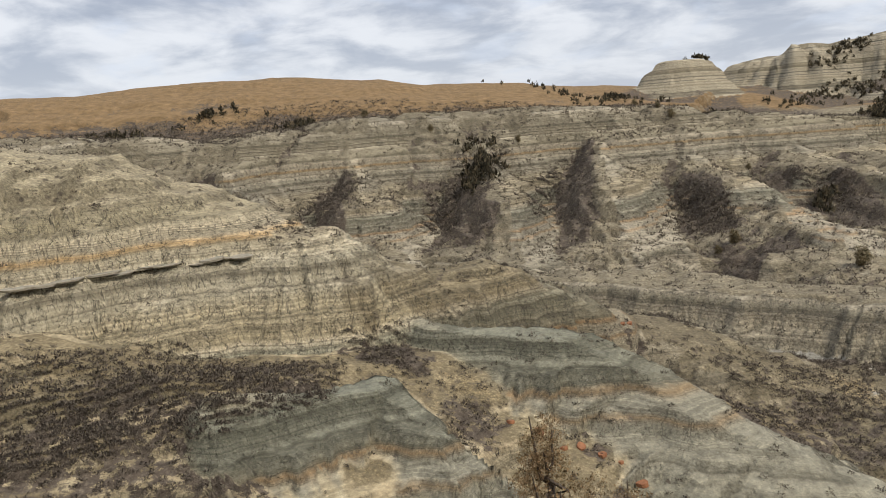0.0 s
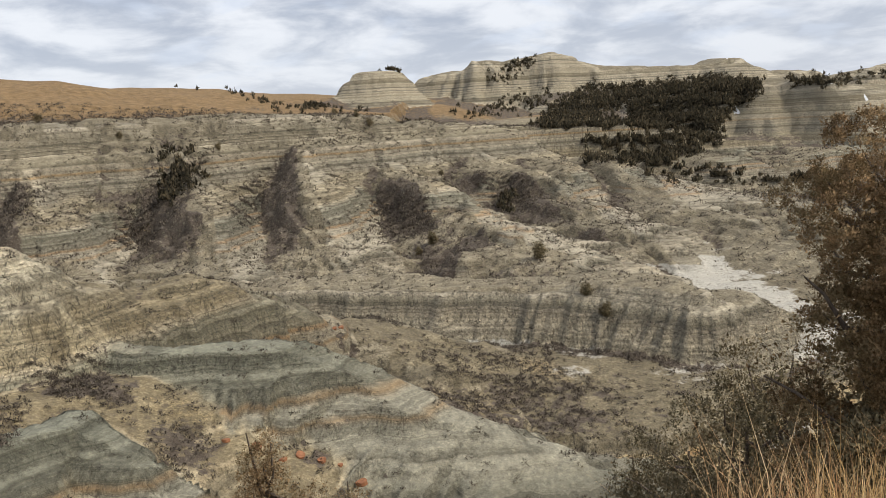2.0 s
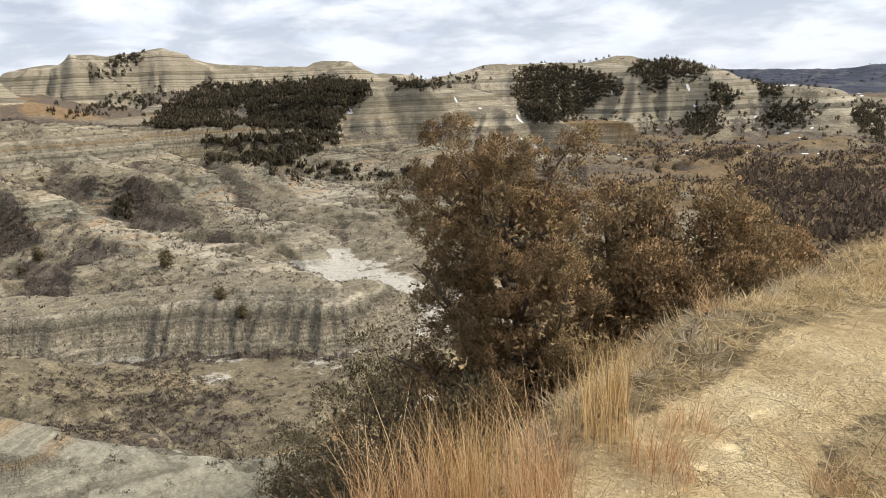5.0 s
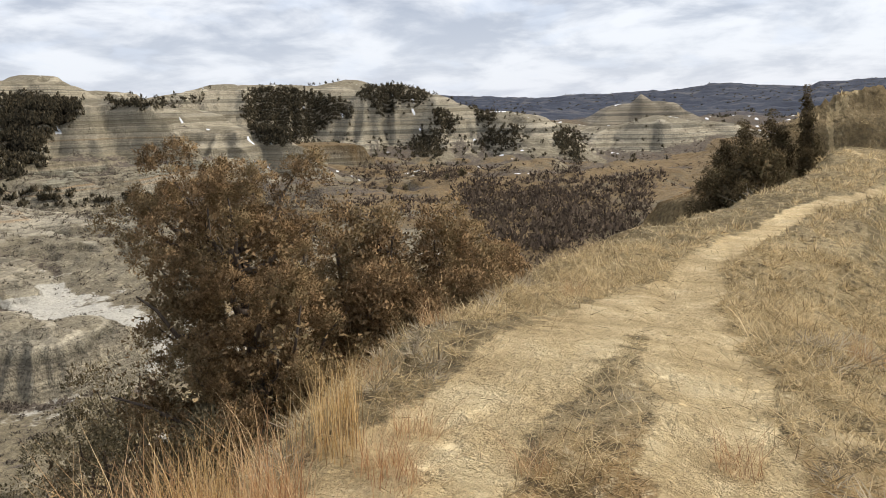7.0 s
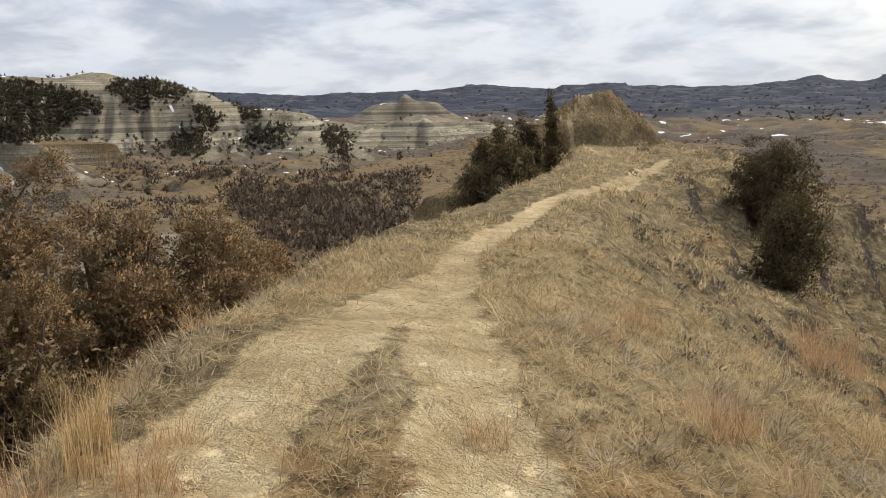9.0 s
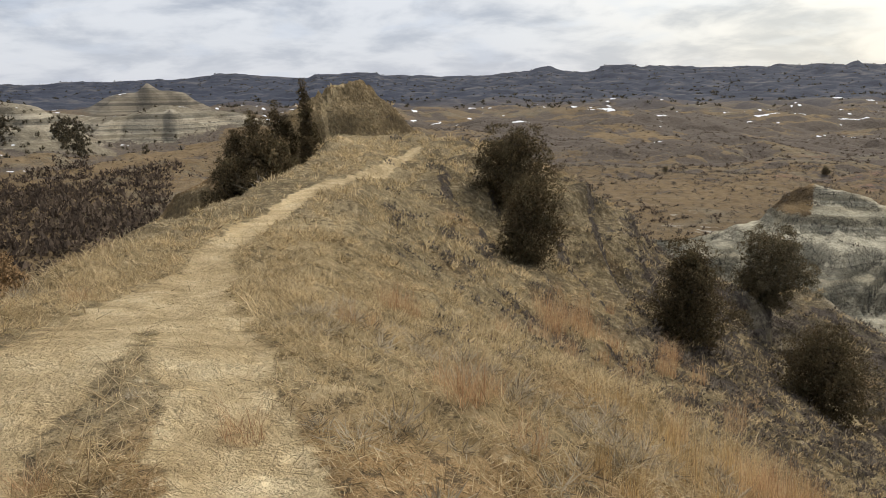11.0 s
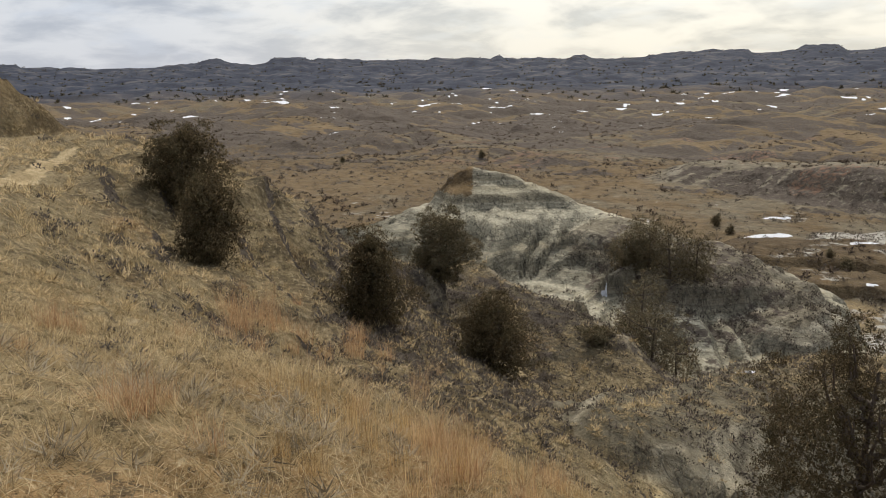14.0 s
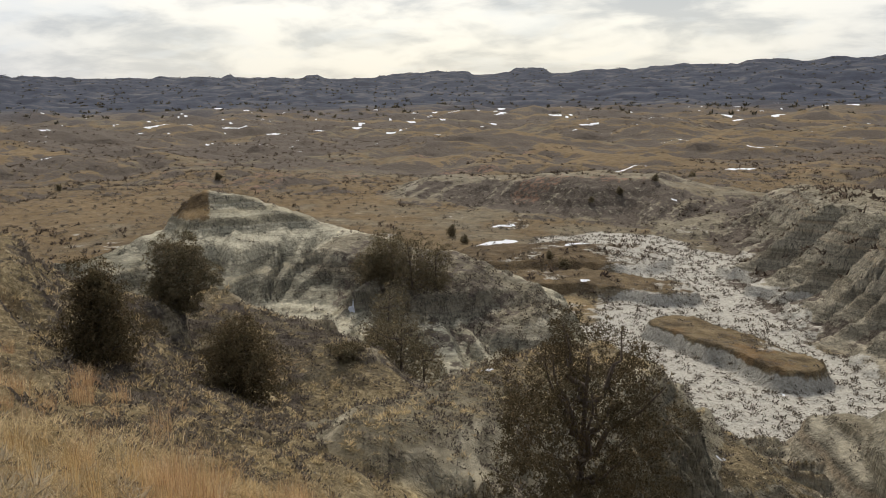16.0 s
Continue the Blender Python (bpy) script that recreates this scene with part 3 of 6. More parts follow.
landform("fluted_mound", [(16.1, 131.0, -24.6), (26.6, 125.2, -24.5), (36.0, 117.6, -24.6), (44.6, 110.3, -24.4), (54.0, 103.8, -24.2), (60.4, 96.7, -23.3), (65.8, 90.6, -22.9), (69.4, 82.7, -23.2), (73.0, 82.3, -25.9)], 4, 14, 9, -32.2, 0.2, 9, 57, PALE, 0.12, 0.8, 0.9, 0.2, 1.2, True)

# near mounds under the overlook
landform("clay_mound", [(-91.8, 53.0, 4.4), (-51.0, 84.9, 1.9), (-38.2, 87.0, 0.4), (-28.9, 86.3, -3.3), (-21.0, 84.4, -6.7), (-16.5, 83.4, -9.1)], 4, 22, 28, -17.0, 0.15, 7, 61, (1.55, 1.49, 1.36), 0.05, 1.0, 1.3, 0.2, 2.2, True, taper=True)
landform("clay_spur", [(-17.5, 82.2, -12.1), (-8.6, 81.6, -12.2), (-2.2, 85.0, -14.9), (4.6, 87.9, -14.5), (13.3, 90.0, -19.0), (22.3, 89.3, -23.3), (31.5, 84.3, -26.2), (41.3, 77.7, -29.7), (47.9, 73.8, -30.7)], 2, 15, 16, -31, 0.42, 9, 63, (0.92, 0.86, 0.75), 0.3, 1.0, 1.0, 0.1, 2.0)
landform("brushy_hollow", [(-69.3, 40.0, -10.3), (-35.0, 60.6, -13.9), (-22.2, 61.1, -17.0), (-11.5, 65.0, -18.5), (-2.5, 72.0, -19.8)], 3, 8, 34, -30, 0.12, 7, 65, (1.1, 1.0, 0.82), 0.35, 1.2, 1.0, 0, 1, True)
landform("green_mound", [(-4.0, 75.9, -17.9), (1.3, 72.0, -18.5), (12.2, 68.9, -18.7), (16.8, 64.9, -20.6), (19.5, 59.9, -22.5), (24.4, 54.8, -24.3), (29.0, 50.2, -25.9)], 0.9, 13, 27, -32, 0.16, 7, 67, (0.86, 0.87, 0.82), 0.02, 0.8, 0.95, 0.13, 1.3, True)
landform("green_mound", [(-17.6, 54.2, -17.3), (-10.1, 57.1, -18.7), (-5.7, 58.7, -18.8), (-2.4, 55.9, -20.5)], 0.9, 10, 21, -32, 0.14, 5, 69, (0.88, 0.90, 0.86), 0.02, 0.8, 0.95, 0.13, 1.2, True)

# south side: shoulder of the ridge, grey butte, spurs and cliffs along the wash
landform("grey_butte", [(70.4, -52.8, -13.2), (69.0, -54.7, -10.2), (66.6, -55.9, -8.8), (63.5, -58.0, -9.2), (58.7, -61.5, -11.5), (55.6, -63.0, -13.0), (51.0, -64.2, -14.0), (46.4, -63.9, -14.5)], 0.8, 16, 25, -21, 0.22, 6, 73, (1.2, 1.2, 1.12), 0.0, 0.7, 0.85, 0.2, 1.7, True)
cap = (OWNER == LANDS.index("grey_butte")) * ease(H, -12.6, -11.2) * ease(BEAR, 125.4, 126.2) * ease(BEAR, 131.0, 130.0)
MASK["grass"][:] = np.maximum(MASK["grass"], 0.9 * cap)
landform("clay_spur", [(50.3, -62.2, -13.9), (44.7, -62.7, -14.7), (39.9, -62.3, -14.9), (35.7, -62.5, -15.5), (32.0, -62.3, -16.8), (29.8, -61.1, -18.1)], 2, 11, 18, -29, 0.3, 7, 75, (1.05, 1.02, 0.96), 0.15, 1.0, 1.0, 0.24, 1.6)
landform("clay_spur", [(14.4, -19.2, -9.5), (15.5, -26.8, -11.2), (15.6, -36.8, -12.7), (13.9, -42.8, -14.2), (11.9, -45.5, -17.7), (9.0, -46.1, -21.0)], 1.2, 16, 17, -27, 0.3, 6, 76, (0.90, 0.87, 0.79), 0.55, 1.2, 0.9, 0.26, 1.3)
landform("clay_spur", [(37.7, -22.7, -9.0), (39.4, -30.8, -11.7), (33.6, -31.4, -12.9), (28.1, -31.2, -14.1), (22.9, -30.3, -15.3), (18.0, -28.8, -16.1)], 2.5, 14, 14, -27, 0.25, 6, 77, DIM, 0.62, 1.2, 1.0, 0.15, 1.6)
landform("gullied_cliff", [(-60.0, -70.0, -11.0), (-24.0, -104.0, -14.0), (-8.0, -127.0, -16.0), (3.0, -150.0, -18.0), (13.0, -180.0, -20.0), (28.5, -203.0, -23.2), (39.1, -201.2, -29.4)], 5, 20, 40, -31.6, 0.34, 12, 79, GREY, 0.15, 1.2, 1.0, 0.2, 2.4)
landform("gullied_cliff", [(128.8, -214.3, -27.3), (105.2, -215.7, -25.3), (85.4, -211.4, -23.1), (65.8, -215.2, -23.6), (49.9, -216.3, -27.2)], 7, 22, 24, -32, 0.3, 16, 81, GREY, 0.4, 1.5, 1.1, 0.12, 3)
landform("clay_spur", [(-17.1, -47.0, -12.7), (-3.6, -51.9, -17.3), (1.8, -52.0, -20.4), (5.2, -49.7, -23.4)], 3, 10, 9, -30, 0.25, 6, 83, GREY, 0.15, 1.2, 1.0, 0.15, 2)

# low terraces left standing in the south wash
landform("wash_terrace", [(27.7, -103.4, -30.5), (19.2, -98.7, -30.3), (11.5, -93.8, -30.3)], 3.4, 1.4, 1.6, -32.6, 0.15, 3, 85, DIM, 0.95, 0.3)
landform("wash_terrace", [(71.4, -134.2, -31.0), (60.2, -141.8, -30.8), (49.5, -143.7, -31.0)], 8, 3, 3, -32.6, 0.2, 6, 87, DIM, 0.95, 0.6)
landform("wash_terrace", [(59.0, -115.8, -30.7), (49.4, -122.4, -30.5), (35.3, -123.0, -30.8)], 4.5, 2, 2.5, -32.6, 0.3, 5, 89, DIM, 0.9, 0.5)

# gullies down the north wall, drier ribs between them
wall = ease(GY, 95, 130) * ease(GY, 330, 240) * ease(BEAR, 56, 48) * ease(BEAR, -41, -38) * ease(H, -32.4, -28)
wall = wall * (1 - 0.85 * np.exp(-((BEAR - 22) / 3.5) ** 2 - ((GR - 130) / 13) ** 2))
swirl = fbm(GX, GY, 40, 3, 141) * 10
gut = ridged(GX + swirl, GY * 0.4 + swirl * 0.5, 27, 4, 143, 0.42)
H = H - wall * (0.30 - np.minimum(gut, 0.30)) * 7 + wall * (gut - 0.3) * 2
rib = ridged(GX + swirl * 0.4, GY * 0.45, 9, 3, 145, 0.5)
H = H - wall * (0.30 - np.minimum(rib, 0.30)) * 5
crag = ridged(GX + swirl * 0.3, GY * 0.6, 4.5, 3, 149, 0.5)
H = H - wall * (0.33 - np.minimum(crag, 0.33)) * 4.0
MASK["brush_shade"] = np.maximum(MASK["brush_shade"], wall * ease(gut, 0.20, 0.05) * 0.6 * ease(fbm(GX, GY, 60, 3, 147), -0.5, 0.1))


# hard beds stand out as cliffs at the same heights all round the valley, soft ones lie back as benches
waver = H + fbm(GX, GY, 45, 3, 241) * 1.3
steps = np.interp(waver, [-60, -33, -31.6, -26.4, -23.5, -21.0, -17.2, -13.2, -10.8, -6.8, -3.6, -1.2, 2.2, 5.0, 60],
                  [-60, -33, -32.2, -25.8, -24.6, -21.8, -16.6, -14.4, -11.4, -6.2, -5.0, -1.8, 2.8, 5.0, 60]) - waver
H = H + 0.8 * steps * ease(GR, 88, 106) * ease(GR, 420, 330) * ease(BEAR, 62, 54)


RISER_SHADE = np.zeros_like(GX)


def ridge_body():
    """The narrow ridge underfoot: level along the trail, steep to the north, a long grassy fall to the south."""
    sel = np.nonzero((GX > -130) & (GX < 75) & (np.abs(GY) < 70))
    x, y = GX[sel], GY[sel]
    line = [(-60, 10, 1.5), (-12, 1.5, 0.3), (0, 0.2, 0.02), (5.5, 0.4, -0.05), (11, 0.2, -0.85), (18, -1.2, -1.25), (25, -2.4, -1.2), (38, -5.0, -1.55), (48, -6.2, -1.7), (56, -7.5, -1.7)]
    d, side, cx, cy, cz = line_field(line, x, y)
    lip = np.interp(cx, [-10, 5, 9, 13, 17, 20, 24, 33, 50], [1.8, 1.8, 2.3, 2.8, 3.0, 2.6, 1.9, 1.3, 1.3])
    north = np.interp(np.maximum(d - lip, 0), [0, 0.5, 1.5, 3, 9, 18, 30, 45, 70], [0, 0.35, 1.6, 3.2, 8.6, 15, 21.5, 27.5, 37])
    near = np.interp(d, [0, 1, 3.6, 6, 8.5, 12.5, 20, 30, 60], [0, 0.14, 1.2, 2.35, 4.4, 8.0, 14.5, 21.5, 40])
    along = np.interp(d, [0, 1.2, 4.3, 7.3, 15, 22, 35, 60], [0, 0.15, 1.9, 3.9, 8.0, 12.2, 22, 40])
    shoulder = np.interp(d, [0, 4, 7, 10, 12.5, 16, 24, 40, 60], [0, 0.35, 0.75, 1.4, 2.7, 6, 13, 25, 40])
    south = near + (along - near) * ease(cx, 7, 17) + (shoulder - along) * ease(cx, 27, 37)
    z = cz - np.where(side > 0, north, south)
    z = z + fbm(x, y, 6.0, 4, 151) * 0.5 * ease(d, 2.5, 9) + fbm(x, y, 1.5, 4, 153) * 0.20 * ease(d, 0.7, 2.5)
    # cattle steps along the southern slope: worn treads, broken risers for painted overhang shade
    tread = d / 2.3 + fbm(x, y, 9.0, 3, 155) * 0.9
    part_ = tread - np.floor(tread)
    worn = np.where(side > 0, 0, 1) * ease(d, 2.2, 4.0) * ease(d, 20, 14) * ease(cx, 3, 8) * ease(fbm(x, y, 5.0, 3, 157), -0.25, 0.05)
    z = z + worn * 0.50 * (part_ - ease(part_, 0.80, 0.94))
    RISER_SHADE[sel] = worn * ease(part_, 0.70, 0.80) * ease(part_, 1.0, 0.95)
    settle("ridge", sel, z, 0.6, (1.15, 1.0, 0.72), np.where(side > 0, 0.6, 0.8))


ridge_body()
landform("knob", [(53.0, 0.4, -2.6), (54.0, -1.3, -1.6), (54.9, -2.9, -0.7), (55.9, -4.0, 0.6), (56.7, -5.6, 1.6), (57.2, -6.7, 2.2), (57.8, -8.3, 2.6), (58.1, -9.1, 2.1)], 0.3, 12, 13, -13, 0.2, 5, 93, (1.0, 0.88, 0.62), 0.95, 0.5, 0.95, 0.0, 2, True)

# beds show in one column over the near valley; far hills carry their own
MASK["column"][:] = ease(GR, 420, 300) * (1 - 0.55 * ease(BEAR, 95, 112))
# far: where the haze colour is painted onto the hills
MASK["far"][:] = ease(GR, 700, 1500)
MASK["wild"][:] = ease(GR, 42, 75)

# thickets of scrub in the hollows
for az, d, wa, wd in ((-27, 54, 10, 9), (-19, 52, 7, 7), (-30, 46, 9, 6), (-26, 52, 6, 8), (-20, 49, 3, 6), (-13, 62, 2.5, 4), (-5, 69, 3, 5), (24, 70, 7, 6), (-14, 63, 5, 3), (-3.5, 68, 2.6, 5), (-8, 70, 3, 2.5), (1.5, 58, 3, 5), (24, 72, 6.5, 4.5), (19, 78, 4, 3), (2.2, 206, 2.2, 24), (1.2, 175, 1.3, 16), (-13.5, 190, 1.6, 18), (26.5, 212, 1.5, 14), (20.5, 158, 2.2, 12),
                      (28.5, 128, 2, 7), (14.5, 175, 2, 18), (7.5, 200, 1.2, 22), (23, 190, 1.6, 20), (30.5, 185, 1.5, 14), (36, 190, 2, 12), (144, 66, 5, 9), (139, 56, 3.5, 7), (134, 38, 4, 5), (150, 56, 4, 7), (146, 76, 4, 4), (124, 36, 8, 8), (130, 44, 7, 7), (126, 26, 6, 5), (134, 30, 6, 6), (27, 80, 6, 7), (22, 70, 4, 5), (31, 77, 4, 4), (-0.5, 184, 1.6, 18), (8.5, 197, 1.6, 14), (-7, 190, 1.5, 20), (10, 165, 1.5, 10), (33, 150, 1.5, 8), (147, 66, 7, 11), (142, 72, 4, 6), (30, 64, 8, 7), (12, 60, 5, 3), (99.8, 59, 2.2, 5), (118, 14, 7, 3.5), (127, 17, 6, 4), (111, 17, 5, 3), (137, 48, 4, 6), (146, 46, 5, 7), (152, 66, 4, 5), (33, 84, 4, 4), (12, 84, 5, 3), (17, 100, 5, 3), (27, 100, 4, 4), (4, 78, 3, 3), (14, 52, 4, 4)):
    e = np.sqrt(((BEAR - az) / wa) ** 2 + ((GR - d) / wd) ** 2)
    MASK["brush_shade"] = np.maximum(MASK["brush_shade"], 0.62 * ease(e + 0.8 * fbm(GX, GY, wd * 0.9, 4, 155), 1.25, 0.45) * (1.12 if wd >= 4 and d < 80 and az < 60 else 1.0))

# risers darkened in colour: bare soil and the shade under overhanging sod
MASK["brush_shade"] = np.maximum(MASK["brush_shade"], 0.95 * RISER_SHADE)
# dry washes with pale silt, north and south
for course in ([(98.7, 140.9, -31.8), (99.4, 122.8, -31.9), (94.6, 103.2, -30.7), (85.5, 87.0, -31.0), (70.9, 78.8, -30.8), (60.3, 77.2, -30.2), (54.8, 81.2, -30.2), (53.0, 91.8, -32.8), (46.8, 105.1, -35.7)],
               [(57.5, -157.9, -31.0), (38.8, -144.9, -30.2), (25.9, -127.4, -30.8), (23.3, -109.6, -30.5), (26.1, -97.6, -31.2), (16.3, -92.6, -30.7), (9.5, -83.5, -30.6), (9.5, -67.3, -31.5), (0.0, -58.0, -27.9)]):
    d = line_field(course)[0] + fbm(GX, GY, 14, 4, 161) * 6
    wider = 7 if course[0][1] < 0 else 0
    MASK["silt"] = np.maximum(MASK["silt"], ease(d, 14 + wider, 5 + wider) * ease(H, -30.2, -31.4))
    low = ease(H, -30.4, -31.6)
    MASK["grass"] *= 1 - 0.8 * ease(d, 19, 11) * low
    MASK["brush_shade"] *= 1 - 0.7 * ease(d, 18, 10) * low

def blurred(z, n, axis):
    pad = [(n, n) if k == axis else (0, 0) for k in range(2)]
    c = np.cumsum(np.pad(z, pad, mode="edge"), axis=axis)
    lo, hi = np.take(c, np.arange(z.shape[axis]), axis), np.take(c, np.arange(z.shape[axis]) + 2 * n, axis)
    return (hi - lo) / (2 * n)


# worn detail: benches on steep beds, small gullies, tussocks near the path
gx, gy = np.gradient(H, axis=1), np.gradient(H, axis=0)
slope = np.hypot(gy / np.gradient(RAD)[:, None], gx / np.maximum(GR * np.gradient(AZ)[None, :], 1e-6))
bare = ease(slope, 0.28, 0.55)
broad = blurred(blurred(slope, 3, 1), 3, 0)
MASK["bare"][:] = ease(broad, 0.20, 0.65)
weathered = ease(GR, 118, 140) * ease(GR, 330, 270) * ease(BEAR, 56, 48) * (GY > 0)
MASK["bare"] += weathered * (0.85 * ease(broad + 0.35 * fbm(GX, GY, 16, 4, 247), 0.35, 1.05) - MASK["bare"])
MASK["bare"] *= np.where(OWNER == LANDS.index("clay_mound"), ease(H + fbm(GX, GY, 6, 3, 243) * 1.2, -3.0, -6.0), 1.0)
for name in ("green_mound", "grey_butte"):
    MASK["bare"][:] = np.where(OWNER == LANDS.index(name), np.maximum(MASK["bare"], 0.75), MASK["bare"])
bench = (H + fbm(GX, GY, 30, 2, 101) * 1.2) / 2.3
frac = bench - np.floor(bench)
H = H + bare * ease(GR, 22, 40) * ease(GR, 900, 500) * 2.3 * 0.42 * (ease(frac, 0.3, 0.85) - frac)
big = (H + fbm(GX, GY, 80, 2, 102) * 3) / 7.0
frac = big - np.floor(big)
H = H + ease(slope, 0.2, 0.5) * ease(GR, 240, 330) * ease(GR, 1000, 700) * 7.0 * 0.45 * (ease(frac, 0.3, 0.85) - frac)
H = H + (ridged(GX, GY, 1.7, 3, 109) - 0.3) * (0.34 + 0.5 * ease(GR, 70, 130)) * bare * ease(GR, 22, 36) * ease(GR, 260, 190)
H = H + fbm(GX, GY, 3.0, 3, 103) * 0.22 * ease(GR, 12, 30) * ease(GR, 400, 200)
H = H + fbm(GX, GY, 0.45, 3, 105) * 0.055 * ease(GR, 60, 10) * ease(GR, 0.3, 2)
LUMPS = ease(ridged(GX, GY, 0.5, 3, 106), 0.08, 0.45) * (0.6 + 0.6 * fbm(GX, GY, 1.5, 2, 110))


# scrub gathers where the land is hollow; hollow shade is painted along with it
rise = H - blurred(blurred(H, 13, 1), 11, 0)
wide_rise = H - blurred(blurred(H, 34, 1), 26, 0)
hollows = np.maximum(ease(rise + fbm(GX, GY, 10, 3, 191) * 0.7, -0.3, -1.5), ease(wide_rise + fbm(GX, GY, 14, 3, 192) * 1.2, -1.2, -3.6) * ease(BEAR, 60, 50)) * ease(GR, 36, 60) * ease(GR, 1200, 700)
MASK["brush_shade"] = np.maximum(MASK["brush_shade"], (0.80 + 0.12 * ease(BEAR, 85, 100) * ease(GR, 120, 200)) * hollows)
MASK["brush_shade"] = np.maximum(MASK["brush_shade"], 0.35 * ease(fbm(GX, GY, 16, 4, 193), 0.05, 0.45) * ease(GR, 40, 70) * ease(GR, 420, 320) * (1 - MASK["silt"]))
MASK["brush_shade"] *= 1 - 0.8 * ease(slope, 0.7, 1.1) * ease(GR, 36, 60)
MASK["brush_shade"] *= 1 - 0.85 * ease(slope, 0.35, 0.7) * ease(GR, 330, 360) * ease(GR, 800, 700)
# the flanks of the spurs that face west keep their scrub, the other side is bare
aspect = blurred(blurred(gx / np.maximum(GR * np.gradient(AZ)[None, :], 1e-6), 5, 1), 4, 0)
spur_side = ease(GR, 118, 140) * ease(GR, 330, 270) * ease(BEAR, 52, 44) * (GY > 0)
westward = ease(aspect + fbm(GX, GY, 18, 3, 245) * 0.16, 0.14, 0.34) * spur_side
MASK["brush_shade"] = np.maximum(MASK["brush_shade"], 0.85 * westward)
eastward = ease(aspect + fbm(GX, GY, 18, 3, 245) * 0.16, 0.02, -0.2) * spur_side
MASK["brush_shade"] *= 1 - 0.7 * eastward
MASK["bare"] = np.maximum(MASK["bare"], 0.8 * eastward)
MASK["brush_shade"] = np.maximum(MASK["brush_shade"], 0.42 * ease(fbm(GX, GY, 5, 4, 199), -0.15, 0.3) * ease(BEAR, 6, 14) * ease(BEAR, 46, 38) * ease(GR, 60, 70) * ease(GR, 112, 98))
MASK["brush_shade"] *= np.where((OWNER == LANDS.index("grey_butte")) & (BEAR < 139), 0.25, 1.0)
MASK["brush_shade"] *= np.where((OWNER == LANDS.index("fluted_mound")) & (H < -25.0), 0.05, 1.0)
MASK["brush_shade"] *= np.where(OWNER == LANDS.index("green_mound"), 0.4, 1.0)
for name, keep in (("brushy_hollow", 0.2), ("knob", 0.0), ("ridge", 0.3), ("grey_butte", 0.3)):
    MASK["column"] *= np.where(OWNER == LANDS.index(name), keep, 1.0)
belts = ease(fbm(GX * 0.45, GY, 70, 4, 263), 0.04, 0.2) * ease(GR, 260, 420) * ease(BEAR, 84, 96)
MASK["brush_shade"] = np.maximum(MASK["brush_shade"], 0.95 * belts)
MASK["rust"] = np.maximum(MASK["rust"], (0.5 * ease(fbm(GX, GY, 20, 4, 261), 0.22, 0.5) * ease(GR, 170, 210) * ease(GR, 560, 430) * ease(BEAR, 118, 128)).astype(np.float32))
# plain slopes turned away from the sun: more scrub, and their shade painted in
facing = gy / np.gradient(RAD)[:, None]
MASK["brush_shade"] = np.maximum(MASK["brush_shade"], 0.85 * ease(facing + 0.06 * fbm(GX, GY, 25, 3, 197), 0.06, 0.22) * ease(BEAR, 84, 96) * ease(GR, 120, 220) * ease(GR, 1600, 1200))
# pale alluvium spread in the low gullies
MASK["silt"] = np.maximum(MASK["silt"], 0.5 * ease(fbm(GX, GY, 11, 4, 195), 0.12, 0.45) * ease(slope, 0.45, 0.15) * ease(H, -25, -29) * ease(GR, 36, 60) * ease(GR, 260, 180))

# trodden tracks along the ridge
TRACK = [(-12, 1.2, 0), (-4, 0.2, 0), (0, -0.15, 0), (3.3, 0.0, 0), (5.7, 0.3, 0), (8.6, 0.6, 0), (12.6, 0.6, 0), (16.7, -0.1, 0), (22.0, -1.7, 0), (27.9, -4.1, 0), (33.0, -6.0, 0), (38.0, -7.9, 0), (43, -9.6, 0)]
TRACK_UP = [(40, -7.6, 0), (45, -6.6, 0), (49.5, -6.3, 0), (53.2, -5.6, 0), (55.8, -5.4, 0), (57.4, -7.0, 0)]
SIDE_TRACK = [(-3, 1.5, 0), (1.5, 1.5, 0), (3.5, 1.5, 0), (4.6, 1.35, 0), (6.4, 1.2, 0), (8.5, 1.0, 0), (11.0, 0.65, 0)]
for line, wide, depth in ((TRACK, 0.34, 0.06), (TRACK_UP, 0.18, 0.05), (SIDE_TRACK, 0.42, 0.03)):
    d = line_field(line)[0] + fbm(GX, GY, 1.1, 3, 107) * 0.10
    d = d + fbm(GX, GY, 0.35, 2, 108) * 0.10
    m = ease(d, wide * 1.7, wide * 0.5)
    MASK["path"] = np.maximum(MASK["path"], m)
    H = H - depth * m
PATH_DISTANCE = np.minimum(line_field(TRACK)[0], line_field(SIDE_TRACK)[0])
H = H + (LUMPS - 0.6) * 0.13 * ease(PATH_DISTANCE, 0.35, 0.9) * ease(GR, 40, 12) * ease(GR, 0.6, 2)
# bare clay worn through the turf to both sides of the tracks
MASK["path"] = np.maximum(MASK["path"], 0.30 * ease(PATH_DISTANCE, 1.3, 0.3) * ease(GR, 12, 7))

